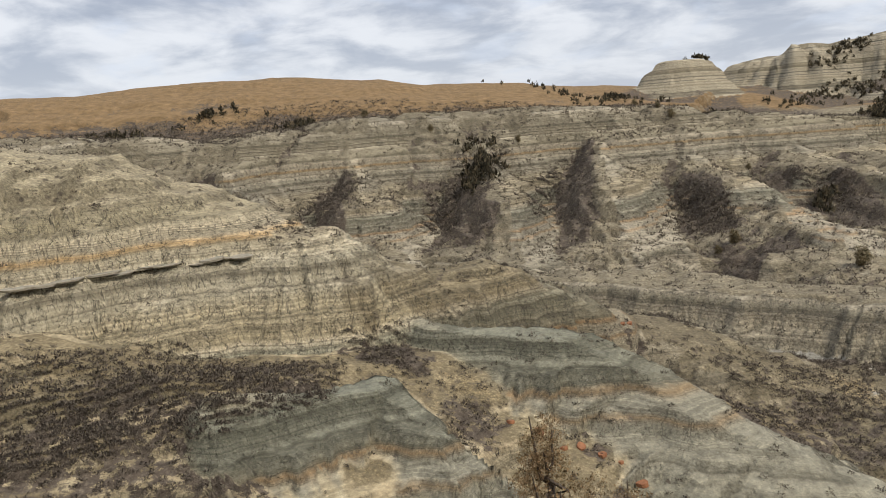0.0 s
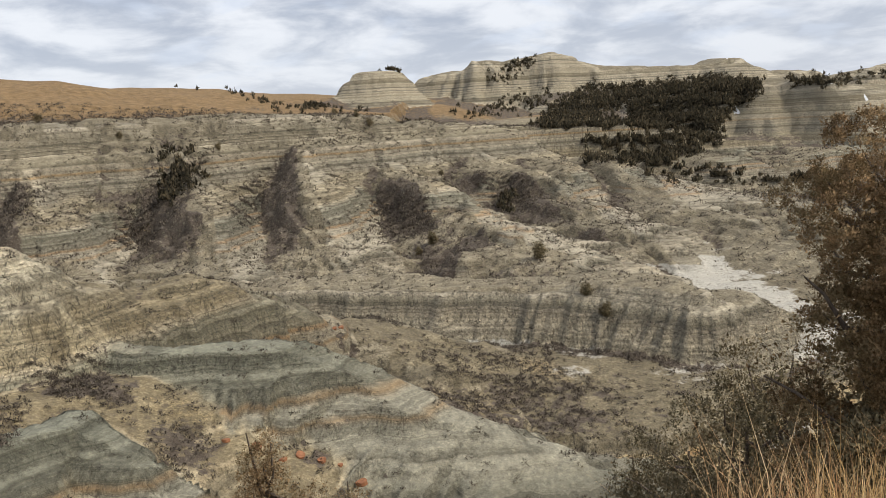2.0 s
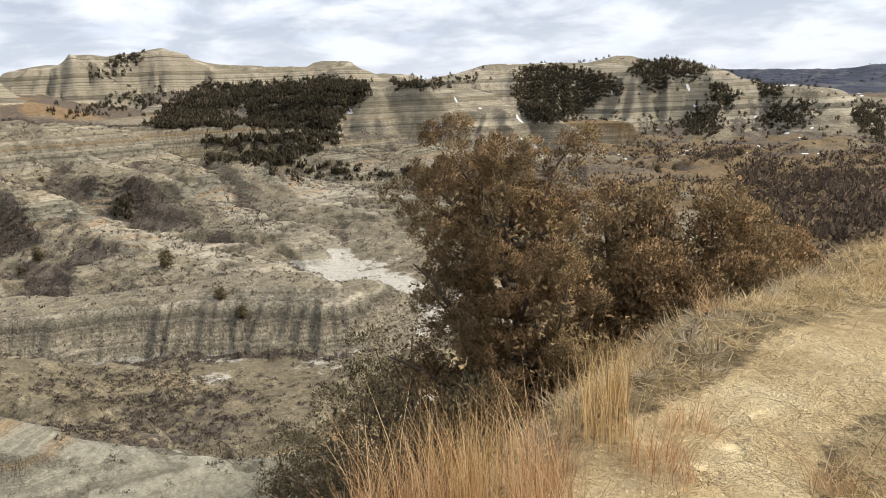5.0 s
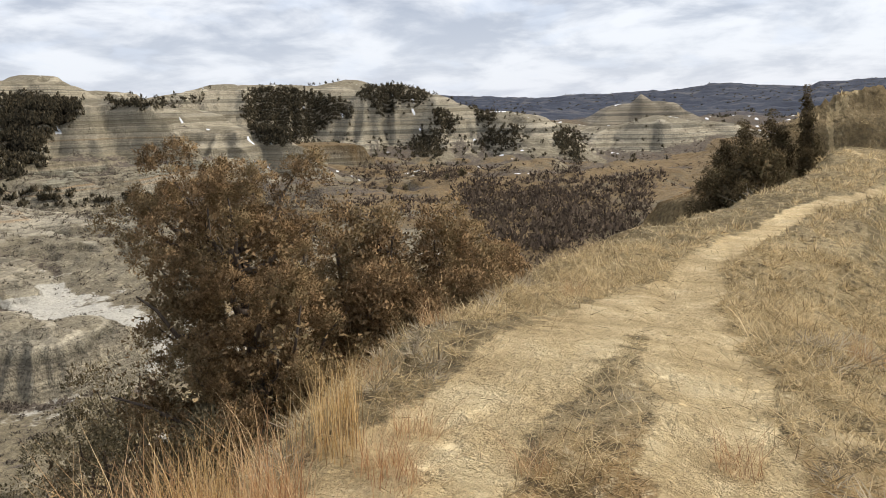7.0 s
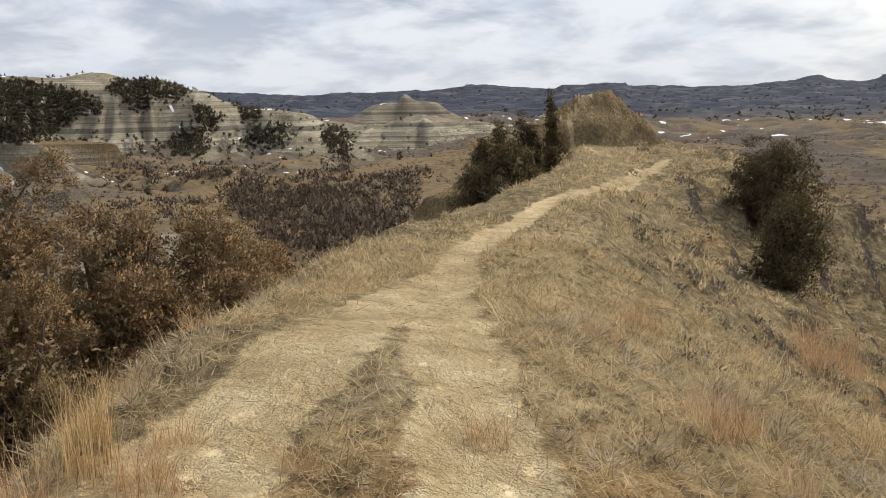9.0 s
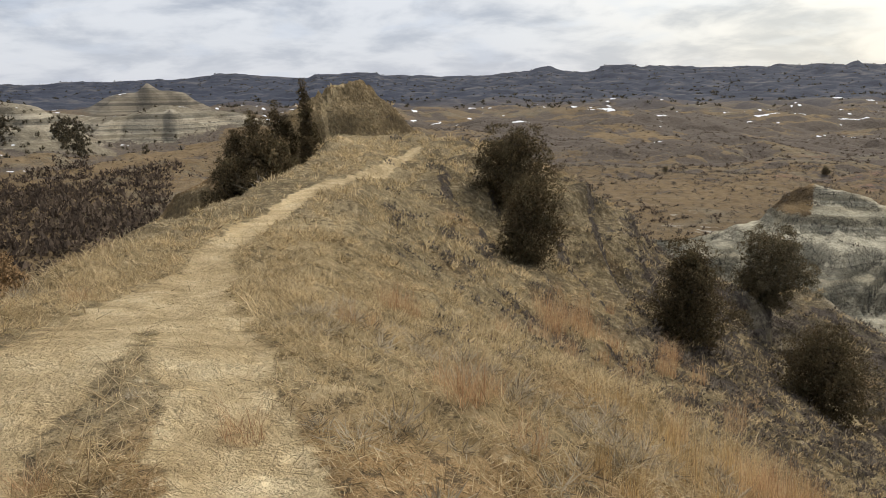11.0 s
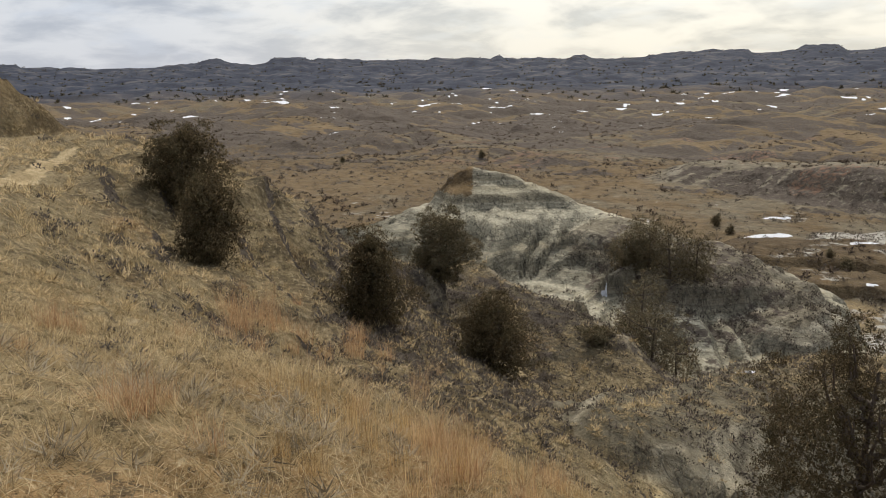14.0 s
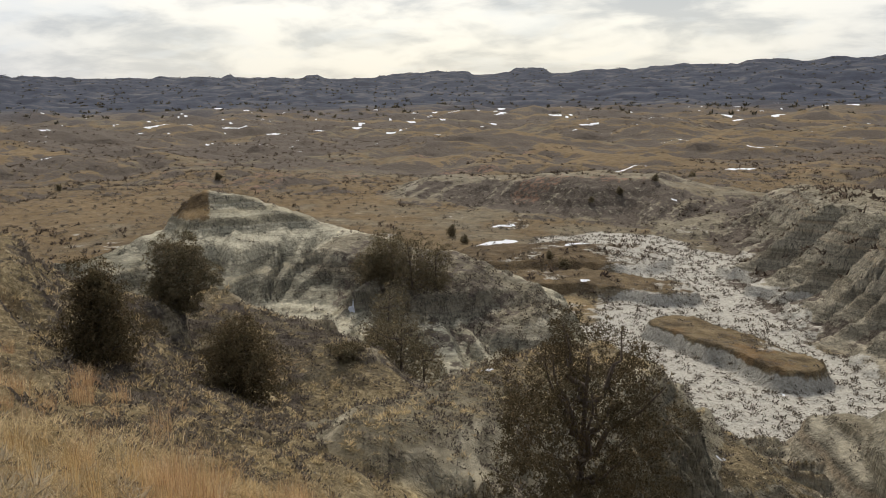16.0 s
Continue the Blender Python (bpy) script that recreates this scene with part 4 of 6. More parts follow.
# snow left in hollows
MASK["snow"] = ease(fbm(GX, GY, 17, 4, 171) + 0.3 * fbm(GX, GY, 7, 2, 173), 0.46, 0.54) * ease(GR, 300, 700) * ease(GR, 1500, 1000) * ease(np.abs(BEAR - 115), 75, 62) * ease(slope, 0.4, 0.2)
for az, d, w in ((150.8, 35, 0.45), (140.2, 66.6, 0.75), (141.8, 73.5, 0.6), (142.2, 62, 0.5), (144.0, 96, 1.6), (147.2, 112, 2.0), (151.5, 168, 4.5), (154.0, 166, 5), (157.5, 160, 3), (152.0, 190, 4), (169.2, 46.8, 0.8), (172.6, 89, 0.9), (158.4, 128, 1.6), (19.3, 131, 0.8), (8.1, 118, 0.7),
                 (115.6, 395, 7), (144.6, 680, 12), (120.3, 420, 6), (112.8, 500, 8), (126.0, 480, 7), (131.0, 560, 8), (136.8, 470, 6), (161.0, 330, 7), (168.2, 330, 7), (170.5, 420, 9), (163.8, 205, 2)):
    x, y = d * math.sin(radians(az)), d * math.cos(radians(az))
    c_, s_ = math.cos(radians(az + 55)), math.sin(radians(az + 55))
    e = np.hypot(((GX - x) * s_ + (GY - y) * c_) * 0.55, ((GX - x) * c_ - (GY - y) * s_) * 1.8) + fbm(GX, GY, w * 1.2, 3, 175) * w * 0.8
    MASK["snow"] = np.maximum(MASK["snow"], ease(e, w * 0.75, w * 0.35))
for_buttes = ease(GR, 330, 360) * ease(GR, 660, 620) * ease(BEAR, 34, 38) * ease(BEAR, 80, 76)
MASK["snow"] = np.maximum(MASK["snow"], ease(fbm(GX, GY, 5, 3, 177), 0.58, 0.66) * for_buttes)
# tone of the grass: straw, weathered grey, rust, and duller turf over the plain
tone, tone2 = fbm(GX, GY, 2.6, 4, 181), fbm(GX, GY, 3.7, 4, 183)
dull = ease(GR, 60, 190)
for c, (grey_, rust_, plain_) in enumerate(((1.0, 1.18, 0.47), (1.0, 1.0, 0.42), (1.03, 0.86, 0.385))):
    g = 1.22 + (grey_ - 1.22) * ease(tone, 0.0, 0.4)
    g = g + (rust_ - g) * ease(tone2, 0.25, 0.6)
    southern = 1 - (0.20 + 0.46 * ease(fbm(GX, GY, 1.7, 4, 187), -0.05, 0.35)) * ease(BEAR, 94, 108) * ease(GR, 6, 14)
    g = g * southern
    GTINT[..., c] = g + (plain_ * (1 + 0.35 * fbm(GX, GY, 40, 4, 185)) - g) * dull
north = dull * ease(BEAR, 60, 35)
for c, v in enumerate((0.62, 0.535, 0.50)):
    GTINT[..., c] += (v - GTINT[..., c]) * north
for name, dim in (("knob", (0.74, 0.70, 0.66)), ("wash_terrace", (0.62, 0.60, 0.60)), ("grey_butte", (0.68, 0.60, 0.53))):
    GTINT *= np.where((OWNER == LANDS.index(name))[..., None], np.array(dim, np.float32), 1.0)
# cover: grass on gentle ground, scrub in hollows
MASK["grass"] *= 1 - 0.75 * ease(BEAR, 17, 24) * ease(BEAR, 60, 56) * ease(GR, 240, 270) * ease(GR, 430, 380)
MASK["grass"] = np.clip(MASK["grass"] + 0.25 * fbm(GX, GY, 9, 4, 111) - 0.25 * bare, 0, 1)


def ground(x, y):
    """Height of the land at x, y."""
    x, y = np.asarray(x, float), np.asarray(y, float)
    a = np.radians((bearing(x, y) + 36) % 360 - 36)
    r = np.clip(np.hypot(x, y), RAD[0], RAD[-2])
    i = np.clip(np.searchsorted(RAD, r) - 1, 0, len(RAD) - 2)
    j = np.clip(np.searchsorted(AZ, a) - 1, 0, len(AZ) - 2)
    u, v = (r - RAD[i]) / (RAD[i + 1] - RAD[i]), np.clip((a - AZ[j]) / (AZ[j + 1] - AZ[j]), 0, 1)
    return (H[i, j] * (1 - u) + H[i + 1, j] * u) * (1 - v) + (H[i, j + 1] * (1 - u) + H[i + 1, j + 1] * u) * v


def sample(field, x, y):
    a = np.radians((bearing(x, y) + 36) % 360 - 36)
    i = np.clip(np.searchsorted(RAD, np.hypot(x, y)), 0, len(RAD) - 1)
    j = np.clip(np.searchsorted(AZ, a), 0, len(AZ) - 1)
    return field[i, j]


def mesh_object(name, verts, faces, material, parent=None, smooth=True, normals=None):
    """One mesh object from arrays of vertices and of faces with the same number of corners."""
    verts, faces = np.asarray(verts, np.float32), np.asarray(faces, np.int32)
    me = bpy.data.meshes.new(name)
    n, k = faces.shape
    me.vertices.add(len(verts)), me.loops.add(n * k), me.polygons.add(n)
    me.vertices.foreach_set("co", verts.ravel())
    me.loops.foreach_set("vertex_index", faces.ravel())
    me.polygons.foreach_set("loop_start", np.arange(n, dtype=np.int32) * k)
    me.polygons.foreach_set("use_smooth", np.full(n, smooth))
    me.update(calc_edges=True)
    me.materials.append(material)
    if normals is not None:
        me.normals_split_custom_set_from_vertices(np.asarray(normals, np.float32).tolist())
    ob = new(name, me)
    ob.parent = parent
    return ob


LABELS = {
    "ground": ("tan basin floor with dry grass, gullies and snow patches", "ground"),
    "upland": ("far grassy upland with tan turf above the valley", "hill"),
    "grassy_hill": ("smooth rounded hill covered in orange-tan dry grass", "hill"),
    "dome_butte": ("pale dome-shaped clay butte with a dark shrub cap", "butte"),
    "mesa": ("long grey layered clay mesa with a stepped skyline", "mesa"),
    "wooded_butte": ("grey layered butte flank covered by dark juniper wood", "butte"),
    "layered_butte": ("bare grey butte with thin level clay beds", "butte"),
    "long_butte": ("long eroded grey butte with wooded gullies and snow", "butte"),
    "low_butte": ("low grey eroded butte on the valley floor", "butte"),
    "cone_butte": ("distant cone-topped dark butte", "butte"),
    "valley_wall": ("gullied grey clay wall of the valley", "valley wall"),
    "clay_spur": ("eroded banded clay spurs with sparse scrub", "clay spur"),
    "fluted_mound": ("flat-topped clay mound with fluted rilled sides", "clay mound"),
    "clay_mound": ("large yellowish banded clay mound with a rock ledge", "clay mound"),
    "brushy_hollow": ("hollow of yellow clay filled with dark scrub", "hollow"),
    "green_mound": ("rounded grey-green clay mounds with rilled pale sides", "clay mound"),
    "grey_butte": ("grey-green rilled clay butte with a brown cap", "butte"),
    "gullied_cliff": ("grey gullied clay cliffs beside the dry wash", "cliff"),
    "wash_terrace": ("low grassy terrace with a crumbling clay bank", "terrace"),
    "ridge": ("narrow grassy ridge top carrying the trodden trail", "ridge"),
    "knob": ("steep grassy knob at the end of the ridge", "knob"),
}


def build_land():
    nr, na = GX.shape
    co = np.stack([GX, GY, H], -1).reshape(-1, 3).astype(np.float32)
    i, j = np.meshgrid(np.arange(nr - 1), np.arange(na), indexing="ij")
    j2 = (j + 1) % na
    faces = np.stack([i * na + j, (i + 1) * na + j, (i + 1) * na + j2, i * na + j2], -1).reshape(-1, 4)
    faces = faces[:, ::-1]
    # shared normals, so that the pieces of land meet without a seam
    a, b, c, d = (co[faces[:, k]] for k in range(4))
    fn = np.cross(c - a, d - b)
    nrm = np.zeros_like(co)
    for k in range(4):
        for ax in range(3):
            nrm[:, ax] += np.bincount(faces[:, k], fn[:, ax], len(co))
    nrm /= np.linalg.norm(nrm, axis=1, keepdims=True) + 1e-12
    own = OWNER.reshape(-1)[faces[:, 0]]
    masks = {k: np.clip(v, 0, 1).reshape(-1) for k, v in MASK.items()}
    for n, name in enumerate(LANDS):
        fs = faces[own == n]
        if not len(fs):
            continue
        used, back = np.unique(fs, return_inverse=True)
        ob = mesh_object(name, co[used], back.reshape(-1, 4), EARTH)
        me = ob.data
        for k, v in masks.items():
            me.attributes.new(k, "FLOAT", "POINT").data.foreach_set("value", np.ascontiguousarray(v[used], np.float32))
        for k, v in (("tint", TINT), ("gtint", GTINT)):
            rgba = np.concatenate([v.reshape(-1, 3)[used], np.ones((len(used), 1), np.float32)], 1)
            me.attributes.new(k, "FLOAT_COLOR", "POINT").data.foreach_set("color", np.ascontiguousarray(rgba, np.float32).ravel())
        me.normals_split_custom_set_from_vertices(nrm[used].tolist())
        tagged(ob, LABELS[name][0], LABELS[name][1], kind="structure")


build_land()

# ---- plants ----
RNG = np.random.default_rng(7)


def polar(az, d):
    a = np.radians(az)
    return d * np.sin(a), d * np.cos(a)


def leaves(where, out, size, width, rng, facing=None):
    """Triangles: a leaf at each place, pointing along out, with that length and width; facing: the way its spray turns to the light."""
    n = len(where)
    turn = rng.normal(size=(n, 3))
    out = out / (np.linalg.norm(out, axis=1, keepdims=True) + 1e-9)
    across = np.cross(out, turn)
    across /= np.linalg.norm(across, axis=1, keepdims=True) + 1e-9
    size, width = np.broadcast_to(size, n)[:, None], np.broadcast_to(width, n)[:, None]
    v = np.stack([where - across * width / 2, where + across * width / 2, where + out * size], 1).reshape(-1, 3)
    face = (out if facing is None else facing) + turn * 0.22
    face = face / (np.linalg.norm(face, axis=1, keepdims=True) + 1e-9)
    away = (np.cross(across, out) * face).sum(1) < 0
    f = np.arange(n * 3).reshape(-1, 3)
    f[away] = f[away][:, ::-1]
    return v, f, np.repeat(face, 3, 0)


def clumps(centres, radius, height, per, size, rng, lift=0.55):
    """Low twiggy domes at the centres, of per leaves each."""
    n = len(centres)
    dirs = rng.normal(size=(n, per, 3))
    dirs[..., 2] = np.abs(dirs[..., 2]) * 1.1
    dirs /= np.linalg.norm(dirs, axis=2, keepdims=True)
    r = rng.uniform(0.25, 0.8, (n, per, 1))
    scale = np.stack([radius, radius, height], 1)[:, None, :]
    p = centres[:, None, :] + dirs * r * scale
    out = dirs * scale / scale.max(2, keepdims=True) + rng.normal(size=dirs.shape) * 0.45 + [0, 0, lift]
    s = np.broadcast_to((size * np.ones(n))[:, None], (n, per)) * rng.uniform(0.6, 1.4, (n, per))
    return leaves(p.reshape(-1, 3), out.reshape(-1, 3), s.ravel(), s.ravel() * 0.62, rng, (dirs + [0, 0, 0.3]).reshape(-1, 3))


def scatter(count, az, d, density, rng, power=1.0):
    """Places by chance between two bearings and distances, kept by a density from 0 to 1."""
    a = rng.uniform(az[0], az[1], count)
    r = (rng.uniform(d[0] ** power, d[1] ** power, count)) ** (1 / power)
    x, y = polar(a, r)
    keep = rng.uniform(size=count) < density(x, y)
    x, y = x[keep], y[keep]
    return np.stack([x, y, ground(x, y)], 1)


def stuff(name, pieces, material, label, category):
    vs, fs, ns, n = [], [], [], 0
    for v, f, *nrm in pieces:
        vs.append(v), fs.append(f + n), ns.extend(nrm)
        n += len(v)
    return tagged(mesh_object(name, np.concatenate(vs), np.concatenate(fs), material, normals=np.concatenate(ns) if ns else None), label, category, kind="stuff")


def tube(points, radii, sides=6):
    """A tapered tube along points: vertices and four-cornered faces."""
    pts, radii = np.asarray(points, float), np.asarray(radii, float)
    fwd = np.gradient(pts, axis=0)
    fwd /= np.linalg.norm(fwd, axis=1, keepdims=True) + 1e-9
    ref = np.where(np.abs(fwd[:, 2:3]) > 0.9, [[1.0, 0, 0]], [[0, 0, 1.0]])
    a = np.cross(fwd, ref)
    a /= np.linalg.norm(a, axis=1, keepdims=True) + 1e-9
    b = np.cross(fwd, a)
    ang = np.linspace(0, 2 * np.pi, sides, endpoint=False)
    v = pts[:, None, :] + radii[:, None, None] * (np.cos(ang)[None, :, None] * a[:, None, :] + np.sin(ang)[None, :, None] * b[:, None, :])
    i, j = np.meshgrid(np.arange(len(pts) - 1), np.arange(sides), indexing="ij")
    f = np.stack([i * sides + j, i * sides + (j + 1) % sides, (i + 1) * sides + (j + 1) % sides, (i + 1) * sides + j], -1).reshape(-1, 4)
    return v.reshape(-1, 3), f


def juniper(height, width, shape, tufts, per, leaf, material, seed, limbs=10, label="", lean=(0.0, 0.0), bare=0.08, sparse=0.55, core=0.8, lobes=14):
    """A juniper at the origin: trunk, limbs and a lumpy crown of many small sprays. Shapes: cone, round, column."""
    rng = np.random.default_rng(seed)
    root = new("juniper")
    bend = rng.normal(size=2) * 0.05 * height + np.array(lean)
    hs = np.linspace(0, 0.92, 9)
    trunk = np.stack([bend[0] * hs ** 1.5, bend[1] * hs ** 1.5, hs * height - 0.25], 1)
    v, f = tube(trunk, np.interp(hs, [0, 1], [0.012 * width + 0.014 * height, 0.012]), 7)
    part("trunk", v, f, BARK, root)

    def reach(h, a):
        if shape == "cone":
            r = np.clip(1.06 - h, 0, 1) ** 0.75 * np.clip(h / 0.14, 0.25, 1)
        elif shape == "column":
            r = np.clip(1.04 - h, 0, 1) ** 0.45 * np.clip(0.45 + h * 2.2, 0, 1) * 0.95
        else:
            r = np.sqrt(np.clip(1 - ((h - 0.48) / 0.54) ** 2, 0, 1))
        lump = 1 + 0.24 * np.sin(3 * a + 5 * h + seed) + 0.17 * np.sin(5 * a - 9 * h + 2.3 * seed) + 0.13 * np.sin(9 * a + 14 * h)
        return 0.5 * width * r * lump

    # limbs first: they carry the sprays
    for k in range(limbs):
        h0 = rng.uniform(0.06, 0.8)
        a = 2.4 * k + rng.uniform(-0.4, 0.4)
        h1 = min(0.97, h0 + rng.uniform(0.08, 0.28))
        r1 = reach(h1, a) * rng.uniform(0.45, 0.8)
        start = np.array([bend[0] * h0 ** 1.5, bend[1] * h0 ** 1.5, h0 * height])
        end = np.array([math.cos(a) * r1 + bend[0] * h1, math.sin(a) * r1 + bend[1] * h1, h1 * height])
        t = np.linspace(0, 1, 6)[:, None]
        mid = start * (1 - t) + end * t + np.array([0, 0, -0.10 * height]) * (t * (1 - t)) * 1.6 + rng.normal(size=(6, 3)) * 0.018 * height * (t * (1 - t)) * 4
        v, f = tube(mid, np.interp(t[:, 0], [0, 1], [0.010 * height + 0.008, 0.004 + 0.001 * height]), 5)
        part("limb", v, f, BARK, root)
    # sprays: on lobes round the crown, each of several smaller ones, with gaps between
    lh = bare + (0.95 - bare) * (np.arange(lobes) + rng.uniform(0.1, 0.9, lobes)) / lobes
    la = 2.4 * np.arange(lobes) + rng.uniform(-0.7, 0.7, lobes)
    lr = reach(lh, la) * rng.uniform(0.3, 0.82, lobes)
    lc = np.stack([np.cos(la) * lr + bend[0] * lh, np.sin(la) * lr + bend[1] * lh, lh * height], 1)
    size = width * rng.uniform(0.7, 1.3, lobes) * 0.9 / lobes ** 0.5 * np.clip(1.25 - 0.55 * lh, 0.5, 1.2)
    tufts, per = tufts * 4, max(3, per // 4)
    kids = 15 if leaf < 0.07 else 10
    kw = rng.normal(size=(lobes, kids, 3)) + [0, 0, 0.35]
    kw /= np.linalg.norm(kw, axis=2, keepdims=True)
    kc = (lc[:, None, :] + kw * size[:, None, None] * rng.uniform(0.5, 1.1, (lobes, kids, 1))).reshape(-1, 3)
    ks = np.repeat(size, kids) * rng.uniform(0.20, 0.42, lobes * kids)
    weight = ks ** 2 / (ks ** 2).sum()
    pick = rng.choice(lobes * kids, tufts, p=weight)
    way = rng.normal(size=(tufts, 3)) + [0, 0, 0.35]
    way /= np.linalg.norm(way, axis=1, keepdims=True)
    c = kc[pick] + way * ks[pick][:, None] * rng.uniform(0.45, 1.0, (tufts, 1)) ** sparse * [1, 1, 0.9 if shape == "round" else 1.2]
    c[:, 2] = np.clip(c[:, 2], bare * height, height * 1.03)
    face = way * 0.9 + kw.reshape(-1, 3)[pick] * 0.5
    spread = leaf * 0.8
    p = (c[:, None, :] + rng.normal(size=(len(c), per, 3)) * spread).reshape(-1, 3)
    away = np.repeat(way, per, 0) * 0.7 + rng.normal(size=p.shape) * 0.45 + [0, 0, 0.45]
    s = leaf * rng.uniform(0.6, 1.4, len(p))
    v, f, nrm = leaves(p, away, s, s * 0.6, rng, np.repeat(face, per, 0))
    # older growth within
    inner = int(tufts * core * (0.12 if leaf < 0.045 else 0.4))
    hi, ai = bare + (0.86 - bare) * rng.uniform(size=inner), rng.uniform(0, 2 * np.pi, inner)
    ri = reach(hi, ai) * np.sqrt(rng.uniform(0, 0.5, inner))
    ci = np.stack([np.cos(ai) * ri + bend[0] * hi, np.sin(ai) * ri + bend[1] * hi, hi * height], 1)
    v2, f2, n2 = leaves(np.repeat(ci, 2, 0), rng.normal(size=(2 * inner, 3)) + [0, 0, 0.3], leaf * 2.2, leaf * 1.4, rng, np.repeat(ci - [0, 0, height * 0.4], 2, 0))
    part("crown", np.concatenate([v, v2]), np.concatenate([f, f2 + len(v)]), material, root, "", np.concatenate([nrm, n2]))
    return tagged(root, label, "juniper")


def part(name, v, f, material, parent, label="", normals=None):
    ob = mesh_object(name, v, f, material, parent, True, normals)
    return tagged(ob, label)


def stand(tree, az, d, sink=0.1, turn=0.0, grow=1.0):
    """Set a tree on the land."""
    x, y = polar(az, d)
    tree.matrix_basis = pose(x, y, float(ground(x, y)) - sink, 0, 0, turn) @ Matrix.Scale(grow, 4)
    return tree


def also(tree, az, d, turn, grow, label=""):
    x, y = polar(az, d)
    ob = copy_thing(tree, pose(x, y, float(ground(x, y)) - 0.15, 0, 0, turn))
    ob.scale = (grow, grow, grow)
    return tagged(ob, label)


# the large rust-brown juniper beside the path and its neighbours under the edge
def planted(az, d, top, width, *args, turn=0.0, **kw):
    """A juniper whose tip reaches the height top, rooted in the land there."""
    x, y = polar(az, d)
    return stand(juniper(top - float(ground(x, y)) + 0.3, width, *args, **kw), az, d, 0.3, turn)


def edge_junipers():
    planted(55.6, 7.9, 1.28, 2.75, "round", 7400, 40, 0.022, JUNIPER_RUST, 11, 30, "large rust-brown juniper growing below the ridge edge", (0.1, 0.1), 0.12, 0.5, 1.0, 54)
    for k, (az, d, w, top) in enumerate(((65.2, 9.2, 1.5, 0.50), (68.3, 9.6, 1.5, 0.50), (71.0, 10.4, 1.5, 0.0), (62.4, 9.4, 1.7, 0.7), (73.2, 11.2, 1.2, -0.4), (66.8, 8.4, 1.3, -0.1), (69.9, 9.0, 1.3, -0.3), (64.0, 8.2, 1.4, 0.0), (72.2, 10.2, 1.1, -0.6))):
        planted(az, d, top, w, "column", 900, 24, 0.034, JUNIPER_RUST, 21 + k, 9, "smaller rust-tipped juniper beside the large one", (0, 0), 0.1, turn=40 * k, lobes=24)
    for k, (az, d, w, top) in enumerate(((44.5, 10.5, 2.4, -2.0), (41.0, 12.0, 2.6, -3.2), (37.5, 13.0, 2.6, -4.1), (47.5, 10.5, 2.4, -1.5), (42.5, 9.0, 2.0, -2.6), (35.0, 14.0, 2.2, -5.6), (38.5, 10.5, 2.0, -4.0), (50.5, 8.8, 2.2, -1.1), (53.5, 7.4, 1.9, -1.1))):
        planted(az, d, top, w, "round", 900, 24, 0.040, JUNIPER_DARK, 31 + k, 8, "dark green juniper on the steep slope under the edge", (0, 0), 0.0, turn=70 * k, lobes=24)
    planted(10.0, 13.2, -3.5, 3.4, "cone", 2600, 24, 0.030, JUNIPER_RUST, 41, 14, "sparse rust-brown juniper top rising from the slope", lobes=64)
    planted(14.0, 13.0, -4.4, 2.0, "cone", 1000, 22, 0.030, JUNIPER_RUST, 42, 8, "thin rust-brown juniper beside the taller one", lobes=40)


edge_junipers()


